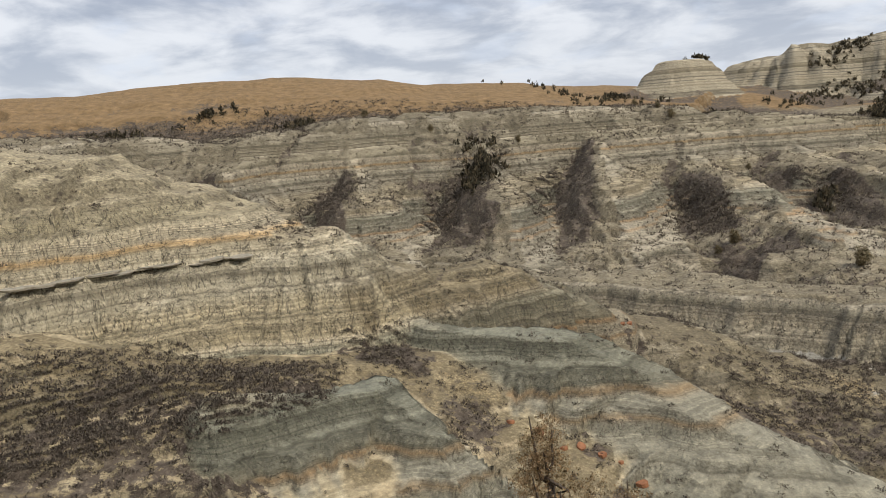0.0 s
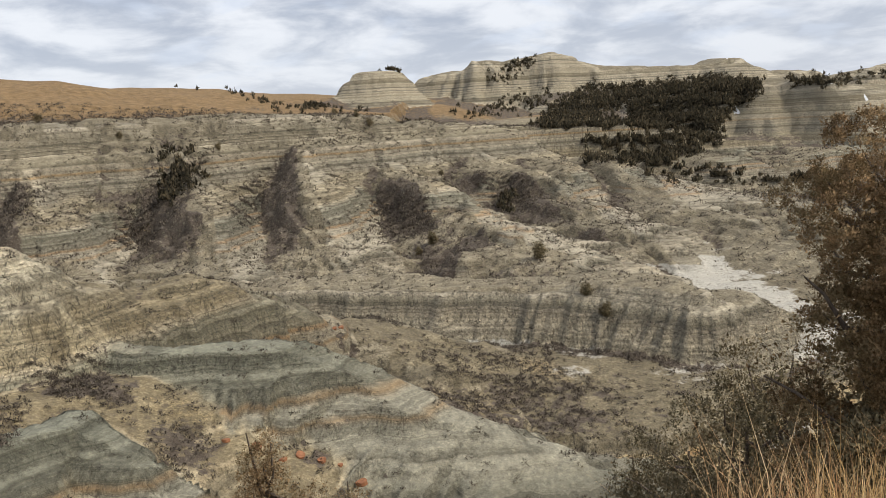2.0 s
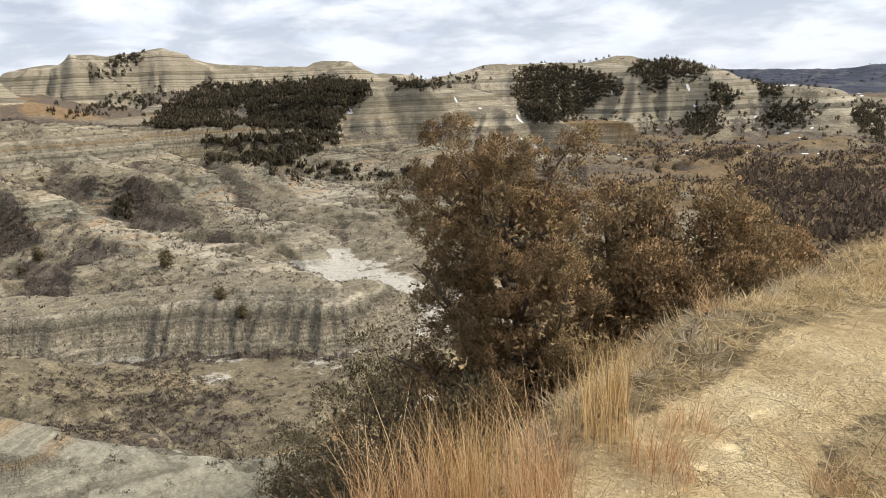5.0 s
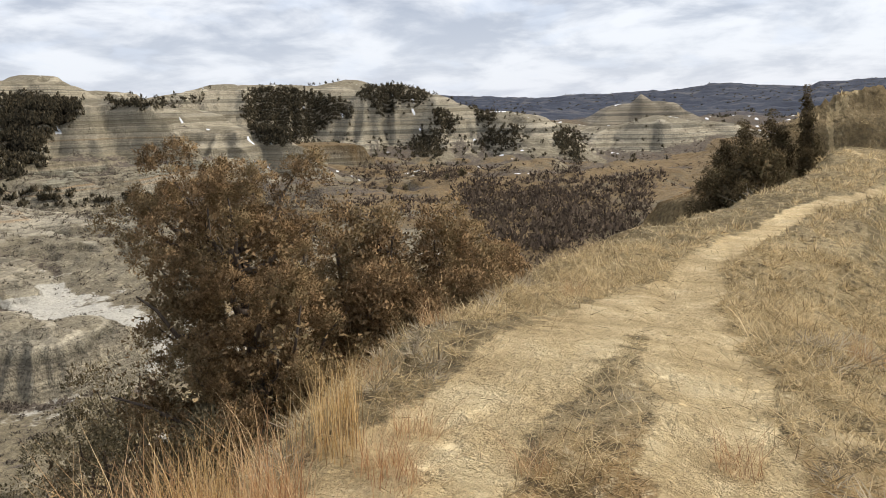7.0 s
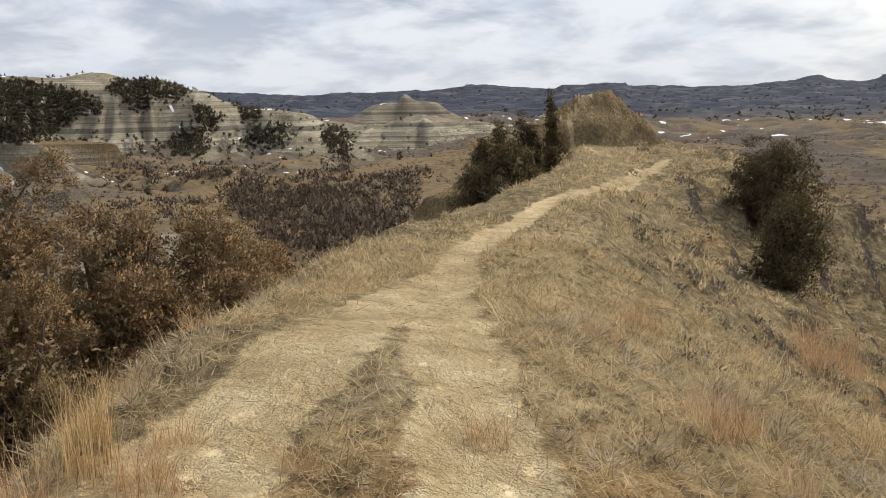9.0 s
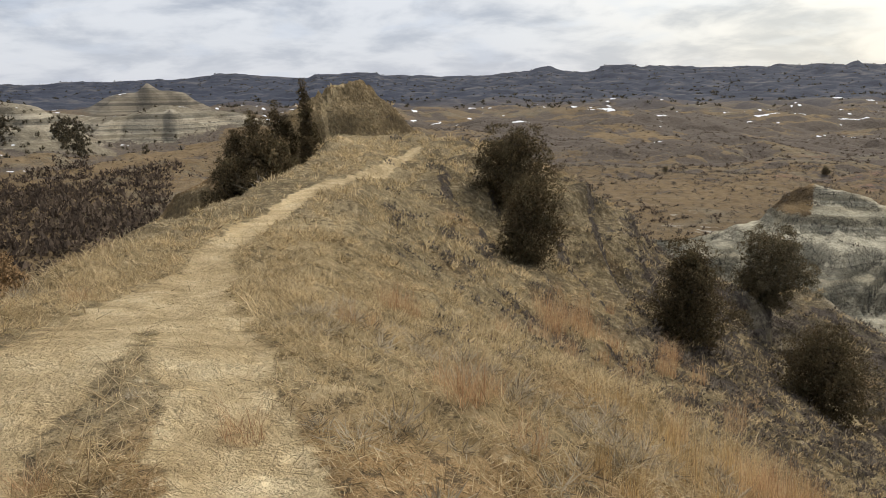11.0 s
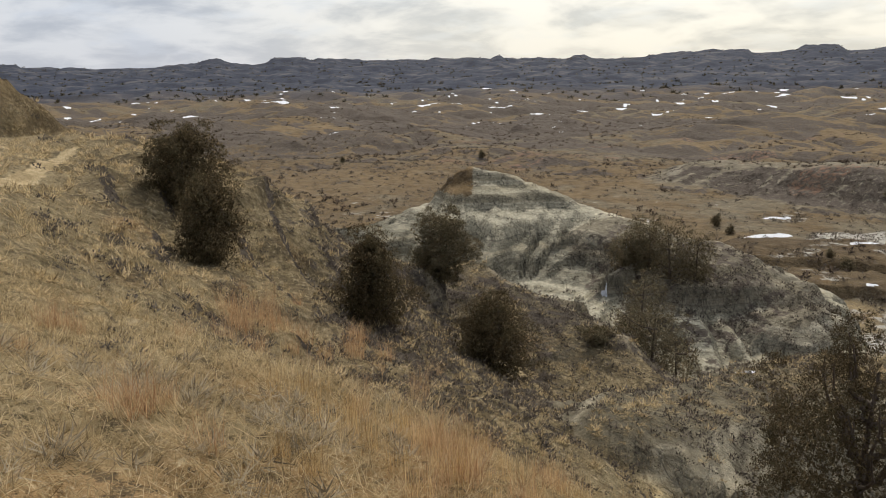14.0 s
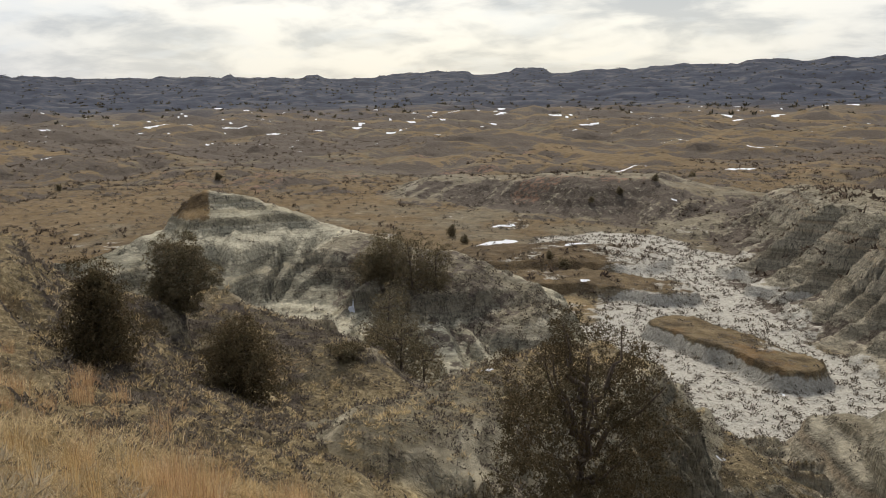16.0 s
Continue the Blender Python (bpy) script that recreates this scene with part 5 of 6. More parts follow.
def slope_junipers():
    planted(127.8, 42.7, -5.83, 4.2, "round", 1500, 22, 0.075, JUNIPER_DARK, 51, 6, "dense dark oval juniper on the clay slope", bare=0.0, lobes=26)
    planted(122.6, 28.3, -4.05, 4.2, "cone", 1500, 24, 0.058, JUNIPER_OLIVE, 52, 14, "open brown-green juniper in the grassy bowl", bare=0.0, lobes=30)
    planted(131.9, 35.0, -8.8, 5.6, "column", 1700, 24, 0.066, JUNIPER_OLIVE, 53, 8, "bushy rust-brown juniper at the foot of the slope", bare=0.0, lobes=30)
    stand(juniper(3.2, 4.2, "round", 1400, 24, 0.064, JUNIPER_OLIVE, 54, 8, "dark juniper on the grassy shoulder", bare=0.0, lobes=26), 109.3, 33.0)
    stand(juniper(2.9, 3.4, "column", 1000, 22, 0.062, JUNIPER_OLIVE, 55, 8, "dark upright juniper just below its neighbour", bare=0.0, lobes=22), 110.6, 27.0)
    planted(158.8, 16.0, -3.03, 5.4, "round", 4200, 26, 0.040, JUNIPER_OLIVE, 56, 26, "large open-crowned juniper on the slope above the wash", (0, 0), 0.25, 0.5, 1.0, 56)
    far_tree = stand(juniper(2.7, 2.1, "column", 460, 16, 0.075, JUNIPER_OLIVE, 59, 5, "dark juniper beside the ridge trail"), 89.0, 40.0, 0.1, 0, 1.2)
    for k, (az, top, d, w) in enumerate(((142.6, -11.7, 71, 2.6), (143.6, -11.0, 70, 2.8), (145.1, -10.9, 68, 3), (146.9, -11.8, 67, 2.4), (141.7, -12.8, 70, 2), (143.1, -13.6, 60, 2.8), (144.1, -14.9, 56, 3.4), (141.9, -15.9, 56, 2.4), (146.1, -16.5, 54, 2.6), (139.9, -13.4, 44, 1.4))):
        planted(az, d, top, 1.75 * w, "round", 480, 18, 0.085, JUNIPER_DARK, 101 + k, 5, "dark juniper in the shaded hollow", turn=37 * k, lobes=28)
    for k, (az, d, g) in enumerate(((88.0, 37, 1.1), (89.3, 38, 1.3), (90.6, 38, 1.35), (91.9, 41, 1.1), (86.9, 35, 0.95), (94.4, 42, 0.5), (94.9, 52, 0.62), (85.6, 33, 0.85), (84.5, 36, 0.9), (92.6, 40, 0.7), (90.0, 35, 0.9))):
        also(far_tree, az, d, 53 * k, 1.2 * g, "dark juniper beside the ridge trail")
    for k, (az, d, top, w) in enumerate(((94.3, 53.0, 2.4, 1.3), (94.7, 50.5, 0.7, 1.2), (91.9, 52.5, 0.6, 2.6), (90.4, 52.5, 0.1, 2.4), (89.2, 52.0, -1.2, 2.2), (93.0, 52.5, -0.3, 1.8), (88.4, 50.0, -2.6, 2.2))):
        planted(az, d, top, w, "column", 300, 16, 0.075, JUNIPER_OLIVE, 81 + k, 5, "dark juniper on the shoulder of the knob", turn=50 * k)
    small = stand(juniper(3.0, 2.6, "round", 130, 12, 0.22, JUNIPER_DARK, 57, 3, "dark juniper bush on open ground"), 136.6, 114.0, 0.1, 0, 0.4)
    for k, (az, d, g) in enumerate(((138.8, 112, 0.5), (137.6, 116, 0.4), (148.0, 175, 0.8), (149.0, 168, 0.6), (156.6, 142, 0.8), (155.5, 146, 0.5), (130.9, 300, 0.9), (120.5, 300, 0.7), (163.0, 216, 0.6), (165.5, 300, 1.0),
                                    (33.6, 104, 0.6), (32.2, 108, 0.55), (28.7, 138, 0.9), (20.7, 160, 0.8), (19.6, 158, 0.5), (-0.8, 236, 0.6), (5.6, 232, 0.6), (21.6, 236, 0.5), (16.5, 262, 0.8), (15.6, 268, 0.6), (14, 300, 0.8),
                                    (-5.6, 262, 0.9), (48.5, 250, 1.6), (47.6, 262, 1.0), (45.0, 258, 0.7), (70.5, 330, 1.1), (69.4, 340, 0.9), (65.0, 300, 0.9), (66.2, 310, 0.9), (160.5, 210, 0.6), (158.5, 206, 0.5))):
        also(small, az, d, 61 * k, 1.1 * g, "dark juniper bush on open ground")


slope_junipers()


# woods and thickets too many to count
# outlines of the woods on the butte faces and of the valley thickets: bearing and slope as seen from the ridge
WOODS = [
    (70, [(28.6, -1.3), (30.9, 0.6), (33.6, 1.1), (37.1, 1.0), (41.8, 1.3), (44.4, 0.7), (43.3, -0.7), (41.7, -1.9), (41.0, -3.6), (39.0, -4.0), (37.1, -4.9), (35.8, -3.9), (35.5, -1.4), (35.3, -0.5), (33.5, -0.9), (31.3, -2.1)]),
    (60, [(32.5, -2.7), (33.5, -1.5), (35.1, -1.3), (33.0, -2.9)]),
    (60, [(32.1, -3.8), (33.9, -3.4), (35.8, -3.6), (36.0, -4.6)]),
    (22, [(25.1, 1.8), (26.2, 2.7), (28.4, 3.7), (29.2, 3.4), (27.5, 2.2)]),
    (14, [(35.7, -5.0), (40.6, -5.3), (44.5, -5.8), (48.3, -6.0), (49.8, -5.6), (49.8, -6.7), (45.8, -6.5), (37.9, -5.7)]),
    (16, [(22.3, 0.2), (24.7, 0.2), (26.9, 0.9), (30.1, 1.0), (30.9, 0.6), (28.4, -0.2), (24.4, -0.6)]),
    (70, [(54.9, 0.7), (56.3, 1.8), (57.2, 1.2), (58.9, 1.0), (60.4, 0.6), (62.5, 0.3), (62.2, -0.6), (60.7, -1.4), (58.6, -2.5), (56.2, -2.7), (54.8, -0.8)]),
    (60, [(63.0, 0.5), (64.0, 1.6), (66.7, 1.6), (67.4, 1.1), (68.6, 0.7), (67.9, -0.1), (66.4, 0.1), (65.2, -1.0)]),
    (60, [(68.4, -0.5), (69.6, -0.6), (70.5, -1.5), (69.4, -2.3), (68.6, -1.4)]),
    (55, [(66.6, -2.9), (67.5, -2.3), (68.9, -2.4), (69.2, -3.7), (67.2, -3.9)]),
    (60, [(71.3, -0.2), (72.6, -0.2), (73.2, -1.6), (72.2, -1.5)]),
    (40, [(71.5, -3.2), (72.6, -1.9), (75.1, -2.1), (75.1, -3.2), (73.1, -3.4)]),
    (60, [(77.3, -2.1), (79.2, -2.1), (79.4, -4.3), (77.9, -3.9)]),
    (40, [(45.8, 0.7), (47.5, 0.8), (50.2, 0.8), (52.3, 0.9), (52.3, 0.5), (49.1, 0.3), (46.4, 0.2)]),
]
THICKETS = [
    [(63.0, -4.1), (67.7, -4.4), (67.5, -5.4), (63.5, -5.2)],
    [(68.0, -4.4), (72.0, -5.0), (76.7, -5.0), (79.2, -4.6), (79.5, -6.0), (72.1, -5.5), (68.5, -5.3)],
    [(69.7, -6.4), (73.7, -5.8), (75.9, -6.5), (79.3, -6.4), (79.6, -8.5), (71.9, -8.6), (70.0, -7.7)],
    [(62.1, -4.5), (72.6, -5.1), (73.4, -5.9), (62.5, -5.5)],
    [(70.0, -5.8), (79.4, -6.5), (84.3, -5.3), (84.4, -9.5), (77.6, -11.1), (73.7, -11.5), (70.8, -8.4)],
]


GULLIES = [
    [(-2.0, -7.6), (-0.5, -5.2), (1.2, -3.4), (3.0, -2.2), (5.0, -2.0), (4.6, -3.2), (2.6, -4.4), (1.0, -6.0), (0.2, -8.0), (-1.0, -8.6)],
    [(-11.5, -5.6), (-9.0, -5.0), (-7.0, -3.6), (-5.0, -3.0), (-6.4, -4.6), (-9.0, -6.4), (-11.0, -6.8)],
    [(6.0, -6.5), (7.5, -4.0), (9.4, -3.4), (8.6, -5.0), (7.0, -7.6)],
    [(16.0, -6.8), (18.0, -5.6), (20.2, -6.2), (21.0, -8.6), (18.6, -9.4), (16.6, -8.6)],
    [(24.0, -5.2), (26.0, -4.8), (28.0, -6.0), (28.2, -7.4), (26.0, -7.6), (24.6, -6.4)],
]
HOLLOWS = [
    [(-33.0, -13.0), (-20.0, -14.5), (-16.0, -17.0), (-18.0, -21.0), (-33.0, -21.0)],
    [(-19.0, -16.0), (-12.0, -17.0), (-8.0, -17.5), (-10.0, -20.0), (-18.0, -21.0)],
    [(-9.0, -15.0), (-4.0, -15.0), (-3.0, -19.0), (-6.0, -18.0)],
    [(19.0, -17.0), (30.0, -18.5), (33.0, -21.0), (27.0, -21.5), (21.0, -19.5)],
]


def within(outline, per, rng, near=150):
    """Places on the land inside an outline of bearings and slopes, so many to a square degree."""
    p = np.array(outline)
    lo, hi = p.min(0), p.max(0)
    n = int(per * np.prod(hi - lo))
    q = rng.uniform(lo, hi, (n, 2))
    rough = q + np.stack([fbm(q[:, 0] * 10, q[:, 1] * 10, 6, 3, 231), fbm(q[:, 0] * 10, q[:, 1] * 10, 6, 3, 233)], 1) * 0.5
    a, b = p, np.roll(p, -1, 0)
    above = (a[None, :, 1] > rough[:, None, 1]) != (b[None, :, 1] > rough[:, None, 1])
    cross = a[None, :, 0] + (rough[:, None, 1] - a[None, :, 1]) / (b[None, :, 1] - a[None, :, 1] + 1e-9) * (b - a)[None, :, 0]
    q = q[(above & (rough[:, None, 0] < cross)).sum(1) % 2 == 1]
    q = q + rng.normal(size=q.shape) * [0.22, 0.16]
    far = np.arange(near, near + 550, 2.0 if near > 100 else 0.7)
    x, y = polar(q[:, 0:1], far[None, :])
    z = ground(x, y)
    hits = np.degrees(np.arctan2(z - 1.65, far[None, :])) >= q[:, 1:2]
    k = hits.argmax(1)
    ok = hits.any(1)
    i = np.arange(len(q))
    return np.stack([x[i, k], y[i, k], z[i, k]], 1)[ok]


def woods():
    rng = np.random.default_rng(61)
    centres = []
    for az, d, count in (((17.6, 19.2), (448, 456), 37), ((0.2, 4.8), (182, 232), 101), ((-21, -13), (300, 330), 49), ((-24, -21), (285, 310), 29), ((8, 20), (330, 430), 87), ((25, 27.6), (198, 226), 37), ((-12, -8), (255, 300), 37), ((-27, -20), (262, 320), 58), ((10, 14.5), (330, 400), 72), ((17.5, 22), (290, 360), 87), ((2, 16), (300, 420), 58), ((88, 182), (900, 1900), 900), ((60, 182), (2000, 3900), 3190), ((44, 92), (390, 640), 500)):
        a, r = rng.uniform(*az, count), rng.uniform(*d, count)
        if d[1] < 850:
            ring, q = rng.uniform(0, 2 * np.pi, count), np.abs(rng.normal(size=count)) * 0.62
            lean = rng.uniform(-0.35, 0.35)
            a, r = np.mean(az) + (np.cos(ring) + lean * np.sin(ring)) * q * np.ptp(az) / 2, np.mean(d) + np.sin(ring) * q * np.ptp(d) / 2
        x, y = polar(a, r)
        keep = fbm(x, y, 34, 4, 221) > (-0.4 if d[1] > 850 else (q ** 2) * 0.5 - 0.35)
        x, y = x[keep], y[keep]
        centres.append(np.stack([x, y, ground(x, y) + 0.4], 1))
    centres.extend(within(outline, 1.25 * per, rng) + [0, 0, 0.2] for per, outline in WOODS)
    c = np.concatenate(centres)
    far = np.hypot(c[:, 0], c[:, 1]) > 850
    size = rng.uniform(0.7, 1.3, len(c))
    near = c[~far]
    s = size[~far]
    pieces = [clumps(near, 1.25 * s, 2.3 * s, 20, 0.95 * s, rng, 0.7)]
    s = size[far]
    pieces.append(clumps(c[far], 4.5 * s, 3.6 * s, 9, 3.2 * s, rng, 0.4))
    stuff("juniper_wood", pieces, WOOD_LEAF, "dark juniper wood on shaded butte flanks", "wood")


woods()


def scrub():
    rng = np.random.default_rng(71)
    brush_shade = MASK["brush_shade"]
    patch = lambda x, y, s, k: ease(fbm(x, y, s, 3, k), -0.15, 0.3)
    hollow = scatter(23000, (-36, 45), (36, 104), lambda x, y: np.clip(patch(x, y, 9, 201) * 0.18 + sample(brush_shade, x, y) - 0.1, 0.04, 1) * ease(sample(slope, x, y), 1.1, 0.5), rng, 1.3)
    wall = scatter(52000, (-36, 60), (100, 320), lambda x, y: np.clip(0.26 + 0.4 * patch(x, y, 22, 203) + 1.1 * sample(brush_shade, x, y), 0, 1) * (1 - sample(MASK["silt"], x, y)), rng, 1.2)
    south = scatter(17000, (100, 180), (9, 330), lambda x, y: np.clip(0.06 + 0.4 * patch(x, y, 14, 205) + 0.8 * sample(brush_shade, x, y), 0, 1) * (1 - 0.85 * sample(MASK["silt"], x, y)), rng, 0.8)
    slopes = scatter(14000, (118, 178), (14, 75), lambda x, y: np.clip(0.15 + 0.6 * patch(x, y, 7, 206) + 0.5 * sample(brush_shade, x, y), 0, 1) * (1 - 0.9 * sample(MASK["silt"], x, y)) * np.where(sample(OWNER, x, y) == LANDS.index("grey_butte"), 0.12, 1.0), rng, 1.3)
    bed = scatter(9000, (150, 182), (60, 200), lambda x, y: 0.75 * ease(sample(MASK["silt"], x, y), 0.2, 0.6), rng, 1.0)
    tufty = scatter(5200, (100, 160), (3.6, 24), lambda x, y: (1 - sample(MASK["path"], x, y)) * 0.75 * ease(fbm(x, y, 1.7, 4, 187), 0.0, 0.35), rng, 1.2)
    gully = np.concatenate([within(outline, 60, rng) for outline in GULLIES])
    floor = np.concatenate([within(outline, 15, rng, 40) for outline in HOLLOWS])
    pieces = [clumps(gully, s, s * 1.1, 11, s * 0.45, rng) for s in [rng.uniform(0.4, 1.0, len(gully))]]
    pieces += [clumps(floor, s, s * 0.9, 24, s * 0.30, rng) for s in [rng.uniform(0.25, 0.6, len(floor))]]
    for c, per, leaf in ((slopes, 16, 0.36), (tufty, 30, 0.24), (bed, 14, 0.40), (hollow, 28, 0.34), (wall, 10, 0.42), (south, 22, 0.34)):
        d = np.hypot(c[:, 0], c[:, 1])
        s = rng.uniform(0.55, 1.25, len(c)) * np.interp(d, [4, 9, 20, 60, 120, 300], [0.06, 0.13, 0.28, 0.42, 0.62, 1.05])
        pieces.append(clumps(c - [0, 0, 0.05], s * 1.15, s * 1.0, per, s * leaf, rng))
    stuff("sagebrush", pieces, SAGE, "grey-brown sagebrush scattered over the clay slopes", "sagebrush")
    plain = scatter(24000, (55, 182), (120, 900), lambda x, y: np.clip(0.7 * ease(fbm(x, y, 45, 3, 207), 0.0, 0.35) + 0.8 * sample(belts, x, y), 0, 0.9) * (1 - sample(MASK["silt"], x, y)), rng, 1.0)
    valley = np.concatenate([within(outline, 11, rng) for outline in THICKETS] + [scatter(2500, (58, 92), (110, 330), lambda x, y: 0.6 * ease(fbm(x, y, 35, 3, 209), -0.05, 0.3), rng, 1.0)])
    pieces = []
    for c, g, wide, tall, leaf in ((plain, 1.0, 0.9, 0.6, 0.55), (valley, 1.5, 1.5, 1.5, 0.7)):
        s = rng.uniform(0.7, 1.5, len(c)) * g
        pieces.append(clumps(c, s * wide, s * tall, 9, s * leaf, rng))
    stuff("leafless_thicket", pieces, THICKET, "dark leafless thickets on the valley floor", "thicket")


scrub()


# grass along the ridge
def blades(roots, tall, lean, rng, width=0.006):
    """Bent grass blades in two pieces each."""
    n = len(roots)
    a = rng.uniform(0, 2 * np.pi, n)
    out = np.stack([np.cos(a), np.sin(a), np.zeros(n)], 1) * (lean * rng.uniform(0.3, 1.6, n))[:, None]
    out = out + np.array([-0.12, 0.10, 0]) * np.asarray(lean)[:, None]
    side = np.stack([-np.sin(a), np.cos(a), np.zeros(n)], 1) * width * rng.uniform(0.6, 1.4, n)[:, None]
    up = np.zeros((n, 3))
    up[:, 2] = tall
    mid, tip = roots + up * 0.6 + out * 0.35 * tall[:, None], roots + up + out * tall[:, None]
    v = np.stack([roots - side, roots + side, mid + side * 0.7, mid - side * 0.7, tip], 1).reshape(-1, 3)
    k = np.arange(n)[:, None] * 5
    f = np.concatenate([k + [0, 1, 2], k + [0, 2, 3], k + [3, 2, 4]])
    return v, f


def turf():
    rng = np.random.default_rng(81)
    path = MASK["path"]
    pieces = []
    for count, az, d, tall, lean, wide in ((80000, (40, 182), (1.6, 9), 0.065, 2.2, 0.0024), (44000, (60, 150), (7, 22), 0.085, 2.0, 0.005), (20000, (85, 128), (18, 48), 0.11, 1.8, 0.010)):
        c = scatter(count, az, d, lambda x, y: (1 - ease(sample(path, x, y), 0.1, 0.55)) * np.clip(0.25 + ease(fbm(x, y, 1.3, 3, 211), -0.2, 0.35), 0, 1), rng, 1.25)
        c = c[c[:, 2] > -14]
        t = tall * rng.uniform(0.5, 1.7, len(c)) * (0.6 + 0.9 * ease(fbm(c[:, 0], c[:, 1], 1.9, 2, 213), -0.1, 0.5))
        pieces.append(blades(c, t, np.full(len(c), lean), rng, wide))
    c = scatter(230000, (38, 182), (1.5, 15), lambda x, y: (1 - 0.96 * ease(sample(path, x, y), 0.2, 0.6)) * np.clip(0.2 + 0.9 * ease(fbm(x, y, 0.55, 3, 215), -0.3, 0.3), 0, 1), rng, 1.0)
    out = np.stack([rng.normal(size=len(c)), rng.normal(size=len(c)), rng.uniform(-0.05, 0.9, len(c))], 1)
    d = np.hypot(c[:, 0], c[:, 1])
    tall = rng.uniform(size=len(c)) < 0.10
    out[tall, 2] += 1.2
    v, f, _ = leaves(c + [0, 0, 0.012], out, rng.uniform(0.05, 0.20, len(c)) * np.where(tall, 1.7, 1), np.interp(d, [2, 6, 15], [0.004, 0.006, 0.011]), rng)
    pieces.append((v, f))
    stuff("dry_turf", pieces, STRAW, "short tan dry grass matted over the ridge", "grass")

    c = scatter(1300, (48, 182), (1.6, 10), lambda x, y: (1 - ease(sample(path, x, y), 0.1, 0.4)) * ease(fbm(x, y, 1.2, 3, 217), -0.1, 0.35), rng, 1.0)
    s = rng.uniform(0.06, 0.17, len(c))
    v, f, _ = clumps(c, s, s * 0.6, 60, s * 0.75, rng, 0.2)
    v = v.reshape(-1, 3, 3)
    base = (v[:, 0] + v[:, 1]) / 2
    v[:, :2] = base[:, None] + (v[:, :2] - base[:, None]) * 0.14
    hump = scatter(9000, (84, 172), (8, 60), lambda x, y: (1 - ease(sample(path, x, y), 0.1, 0.4)) * sample(MASK["grass"], x, y) * (0.25 + 0.75 * ease(fbm(x, y, 4, 3, 219), -0.2, 0.3)), rng, 1.0)
    hump = hump[hump[:, 2] > -16]
    s = rng.uniform(0.5, 1.2, len(hump)) * np.interp(np.hypot(hump[:, 0], hump[:, 1]), [8, 20, 60], [0.12, 0.24, 0.40])
    v2, f2, _ = clumps(hump, s, s * 0.7, 30, s * 0.6, rng, 0.5)
    v2 = v2.reshape(-1, 3, 3)
    base = (v2[:, 0] + v2[:, 1]) / 2
    v2[:, :2] = base[:, None] + (v2[:, :2] - base[:, None]) * 0.26
    stuff("grass_tussocks", [(v2.reshape(-1, 3), f2)], STRAW, "dry straw-coloured grass tussocks over the southern slope", "grass")
    stuff("grey_grass", [(v.reshape(-1, 3), f)], GREY_GRASS, "curled grey grass clumps on the ridge", "grass")


turf()


def grass_tuft(count, spread, tall, material, seed, lean=0.35):
    rng = np.random.default_rng(seed)
    a, r = rng.uniform(0, 2 * np.pi, count), spread * np.sqrt(rng.uniform(size=count))
    roots = np.stack([np.cos(a) * r, np.sin(a) * r, np.full(count, -0.03)], 1)
    v, f = blades(roots, tall * rng.uniform(0.3, 1.15, count), np.full(count, lean) * rng.uniform(0.4, 1.8, count), rng, 0.0017)
    return mesh_object("grass_tuft", v, f, material)


def tufts():
    gold = [tagged(grass_tuft(70, 0.13, 0.55, GOLD_STRAW, 91 + k, 0.30), "tall golden grass tuft at the ridge edge", "grass tuft", "grass tufts along the edge") for k in range(2)]
    rust = [tagged(grass_tuft(120, 0.15, 0.48, RUST_STRAW, 95 + k, 0.4), "rust-red bluestem tuft among the dry grass", "grass tuft", "red grass tufts") for k in range(2)]
    short = tagged(grass_tuft(110, 0.13, 0.24, RUST_STRAW, 99, 0.7), "low reddish grass tuft on the bare clay", "grass tuft", "low tufts")
    spots = {id(o): 0 for o in gold + rust + [short]}
    rng = np.random.default_rng(101)

    def put(proto, az, d, grow):
        x, y = polar(az, d)
        m = pose(x, y, float(ground(x, y)), 0, 0, rng.uniform(0, 360))
        if not spots[id(proto)]:
            proto.matrix_basis = m @ Matrix.Scale(grow, 4)
            spots[id(proto)] = 1
        else:
            copy_thing(proto, m).scale = (grow,) * 3
    for k in range(14):
        az = rng.uniform(43, 62)
        put(gold[k % 2], az, np.interp(az, [42, 50, 62], [3.3, 3.4, 4.2]) + rng.uniform(-0.35, 0.4), rng.uniform(0.7, 1.15))
    for k in range(11):
        put(rust[k % 2], rng.uniform(44, 58), rng.uniform(2.9, 3.6), rng.uniform(0.8, 1.2))
    put(short, 64.4, 3.75, 1.0)
    for k in range(85):
        put(gold[k % 2], rng.uniform(116, 158), rng.uniform(4.2, 8.4), rng.uniform(0.45, 0.9))
    for k in range(40):
        put(rust[k % 2], rng.uniform(111, 128), rng.uniform(12, 24), rng.uniform(1.0, 2.0))
    for k in range(10):
        put(short, rng.uniform(104, 140), rng.uniform(3.5, 7), rng.uniform(0.8, 1.3))
    for k in range(16):
        put(rust[k % 2], rng.uniform(122, 142), rng.uniform(4.6, 8.4), rng.uniform(0.6, 1.0))
    for az, d, g in ((100.2, 10.3, 1.0), (101, 10.8, 1.2), (102, 10.5, 0.9), (114.6, 21, 1.8), (113.8, 20.5, 1.6), (115.2, 21.5, 1.5), (119, 19, 1.4), (97, 7, 0.7), (109, 12, 1.0), (112, 14, 1.1)):
        put(rust[1], az, d, g)
    for k in range(9):
        put(short, rng.uniform(62, 100), rng.uniform(2.6, 9), rng.uniform(0.6, 1.1))


tufts()


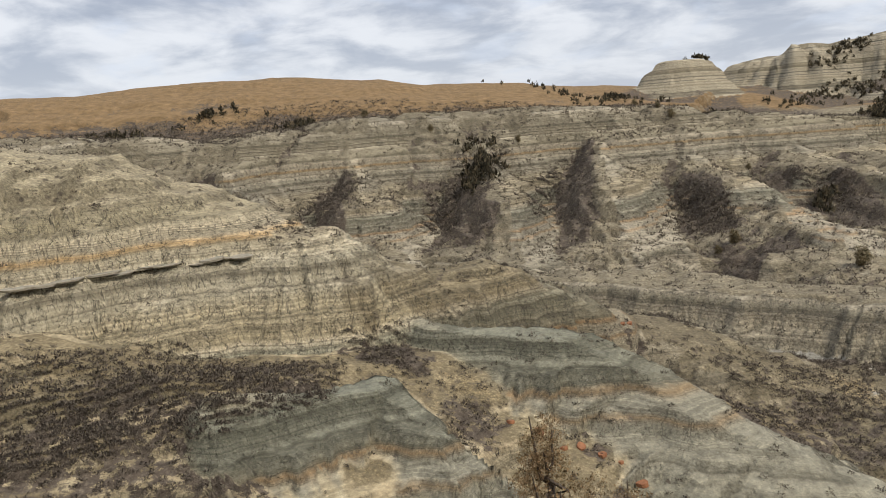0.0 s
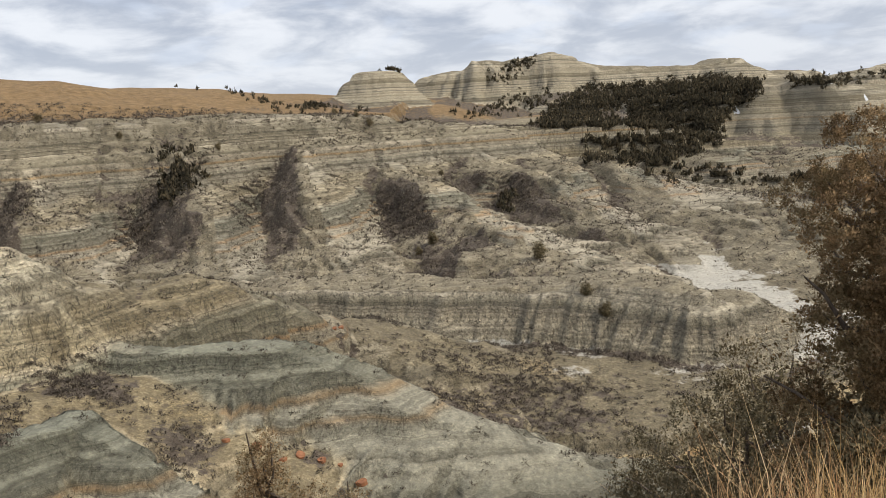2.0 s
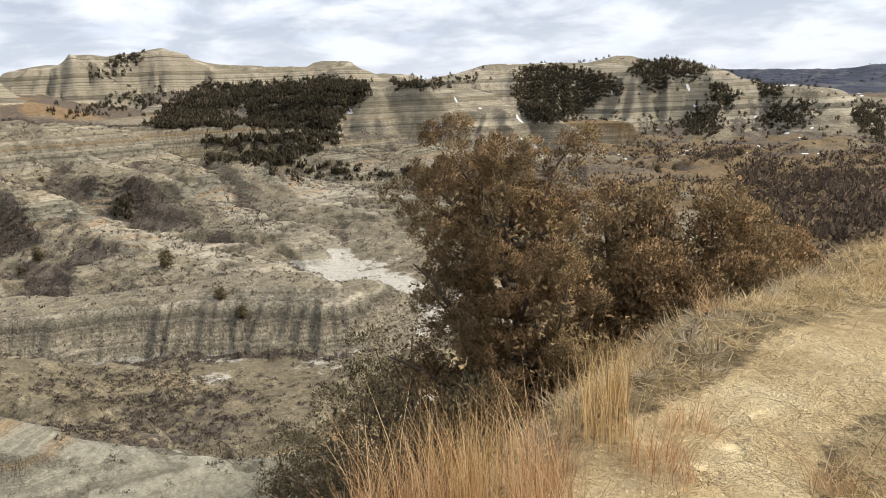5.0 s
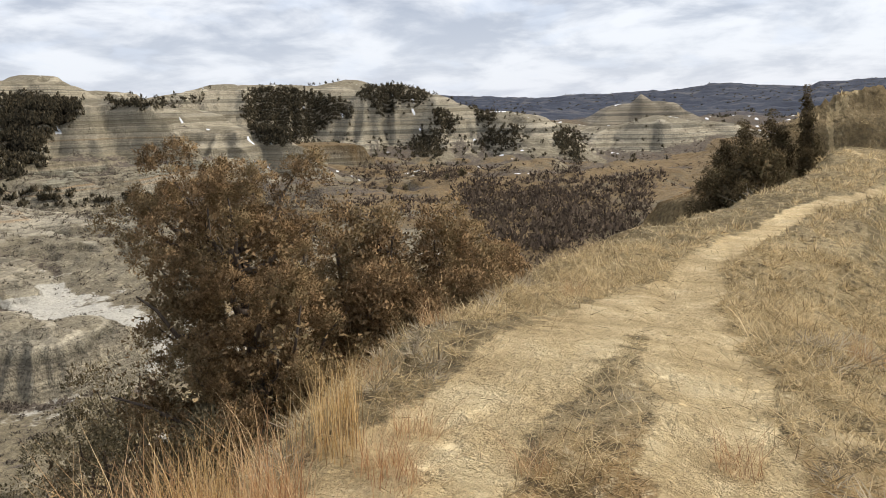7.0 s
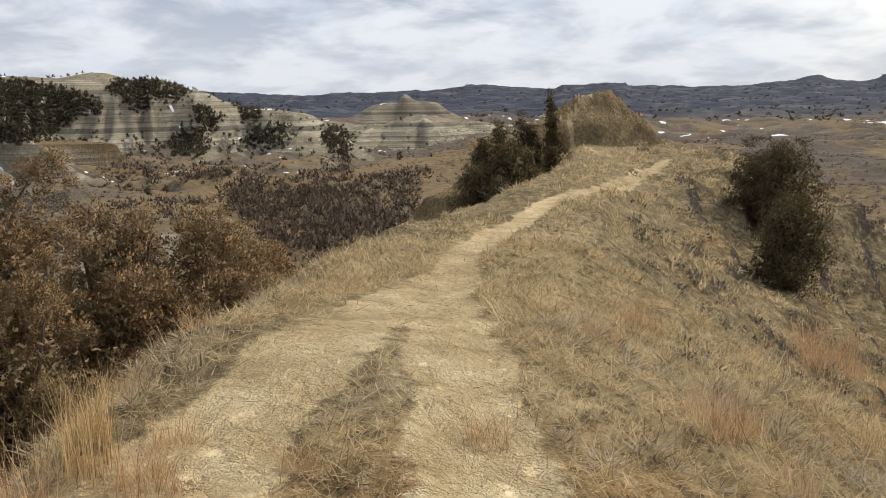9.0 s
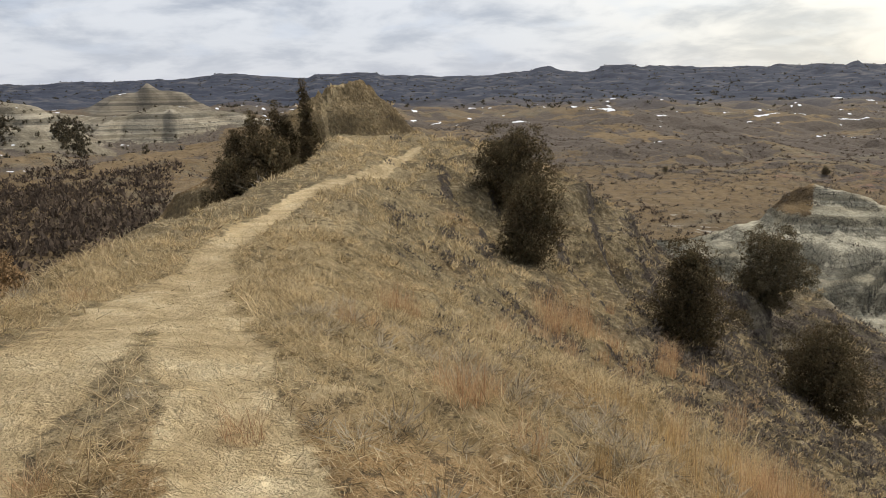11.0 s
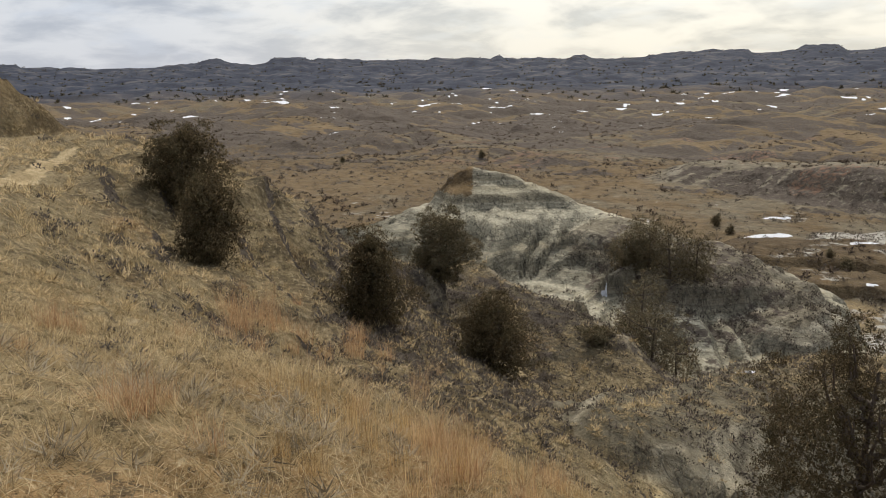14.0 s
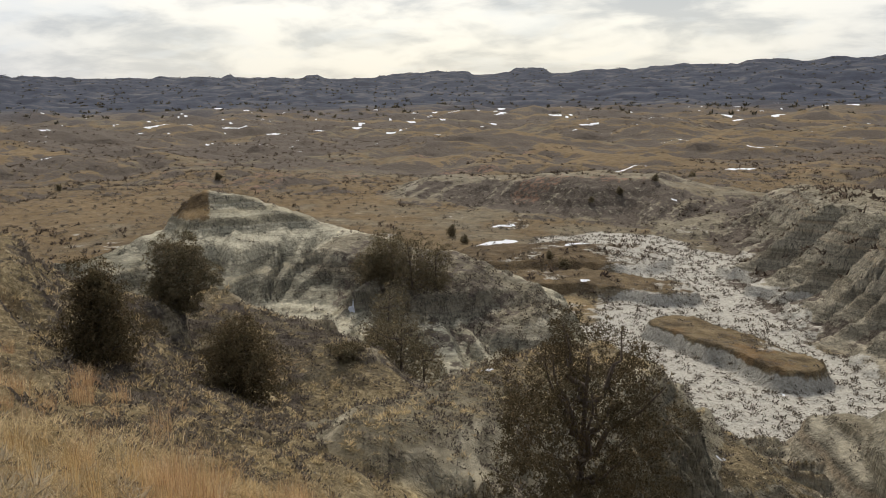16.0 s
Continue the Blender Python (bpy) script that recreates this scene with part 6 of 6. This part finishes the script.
# ---- small things ----
def rough_slab(name, length, width, thick, seed, material):
    """A flat broken stone with uneven edges."""
    rng = np.random.default_rng(seed)
    bm = bmesh.new()
    n = 12
    ring = [Vector((math.cos(2 * math.pi * k / n) * length / 2 * rng.uniform(0.8, 1.1), math.sin(2 * math.pi * k / n) * width / 2 * rng.uniform(0.75, 1.15), 0)) for k in range(n)]
    low = [bm.verts.new(v * 0.9 + Vector((0, 0, -thick / 2 + rng.uniform(-0.1, 0.1) * thick))) for v in ring]
    top = [bm.verts.new(v + Vector((0, 0, thick / 2 + rng.uniform(-0.15, 0.15) * thick))) for v in ring]
    bm.faces.new(top), bm.faces.new(low[::-1])
    for k in range(n):
        bm.faces.new((low[k], low[(k + 1) % n], top[(k + 1) % n], top[k]))
    bmesh.ops.bevel(bm, geom=bm.edges[:], offset=thick * 0.12, segments=1, affect="EDGES")
    me = bpy.data.meshes.new(name)
    bm.to_mesh(me)
    bm.free()
    me.materials.append(material)
    return new(name, me)


def stone_material(name, dark, light):
    m = Nodes(name)
    n = m.noise(m.place(), 2.0, 6, 0.7)
    return m.done(m.ramp(n, [(0.3, dark), (0.7, light)]), 0.9, m.bump(n, 0.6, 0.08))


PALE_STONE = stone_material("pale_sandstone", (0.20, 0.18, 0.14), (0.42, 0.385, 0.31))
RED_STONE = stone_material("baked_clay_stone", (0.18, 0.075, 0.04), (0.40, 0.19, 0.10))


def on_slope(az, level, d0, d1):
    """The first place outward along a bearing where the land reaches a level."""
    d = np.linspace(d0, d1, 400)
    x, y = polar(az, d)
    z = ground(x, y)
    k = int(np.argmax(z > level))
    return x[k], y[k], d[k]


def stones():
    rng = np.random.default_rng(121)
    slab = tagged(rough_slab("ledge_slab", 2.9, 1.9, 0.22, 131, PALE_STONE), "pale sandstone slab jutting from the clay mound", "rock slab", "ledge slabs")
    first = True
    for az in np.arange(-29.8, -14.5, 1.05):
        if rng.uniform() < 0.22:
            continue
        x, y, d = on_slope(az, -10.4 + rng.uniform(-0.25, 0.25), 58, 95)
        m = pose(x, y, -10.3 + rng.uniform(-0.15, 0.15), rng.uniform(-5, 5), rng.uniform(-5, 5), -az + rng.uniform(-15, 15)) @ Matrix.Translation((0, -0.45, 0))
        if first:
            slab.matrix_basis, first = m, False
        else:
            copy_thing(slab, m).scale = (rng.uniform(0.55, 1.25), rng.uniform(0.7, 1.1), rng.uniform(0.5, 1.3))
    red = tagged(rough_slab("red_stone", 0.8, 0.6, 0.3, 133, RED_STONE), "rust-red baked clay stone on a rilled slope", "stone", "red stones")
    first = True
    for az, d in ((8.2, 57.5), (9.6, 58), (11.2, 57.5), (12.6, 57), (6.4, 58.5), (14.2, 55), (-4.2, 48), (-5.6, 48.5), (-7.5, 47.5), (-3.4, 48.6), (4.2, 59), (13.4, 88), (12.9, 87.5)):
        x, y = polar(az, d)
        m = pose(x, y, float(ground(x, y)) + 0.05, rng.uniform(-15, 15), rng.uniform(-15, 15), rng.uniform(0, 360))
        if first:
            red.matrix_basis, first = m, False
        else:
            copy_thing(red, m).scale = (rng.uniform(0.6, 1.3),) * 3


stones()


def dead_shrub(seed, height):
    """A leafless grey shrub: bare forked stems."""
    rng = np.random.default_rng(seed)
    root = new("dead_shrub")
    for k in range(9):
        a, lean = rng.uniform(0, 6.28), rng.uniform(0.2, 0.9)
        t = np.linspace(0, 1, 6)[:, None]
        end = np.array([math.cos(a) * lean, math.sin(a) * lean, 1.0]) * height * rng.uniform(0.6, 1.1)
        stem = end * t + rng.normal(size=(6, 3)) * 0.05 * height * t
        v, f = tube(stem, np.linspace(0.022, 0.006, 6), 5)
        part("stem", v, f, DEADWOOD, root)
        for j in (3, 4):
            tip = stem[j] + rng.normal(size=3) * 0.22 * height + [0, 0, 0.15 * height]
            v, f = tube(np.linspace(stem[j], tip, 4), np.linspace(0.009, 0.003, 4), 4)
            part("twig", v, f, DEADWOOD, root)
    return tagged(root, "bare grey dead shrub on the slope", "shrub")


DEADWOOD = stone_material("dead_wood", (0.20, 0.175, 0.145), (0.42, 0.38, 0.33))
stand(dead_shrub(141, 1.6), -15.0, 30.0, 0.1)
stand(dead_shrub(142, 1.3), -21.5, 30.5, 0.1)
stand(dead_shrub(143, 1.5), 91.6, 34.0, 0.1)
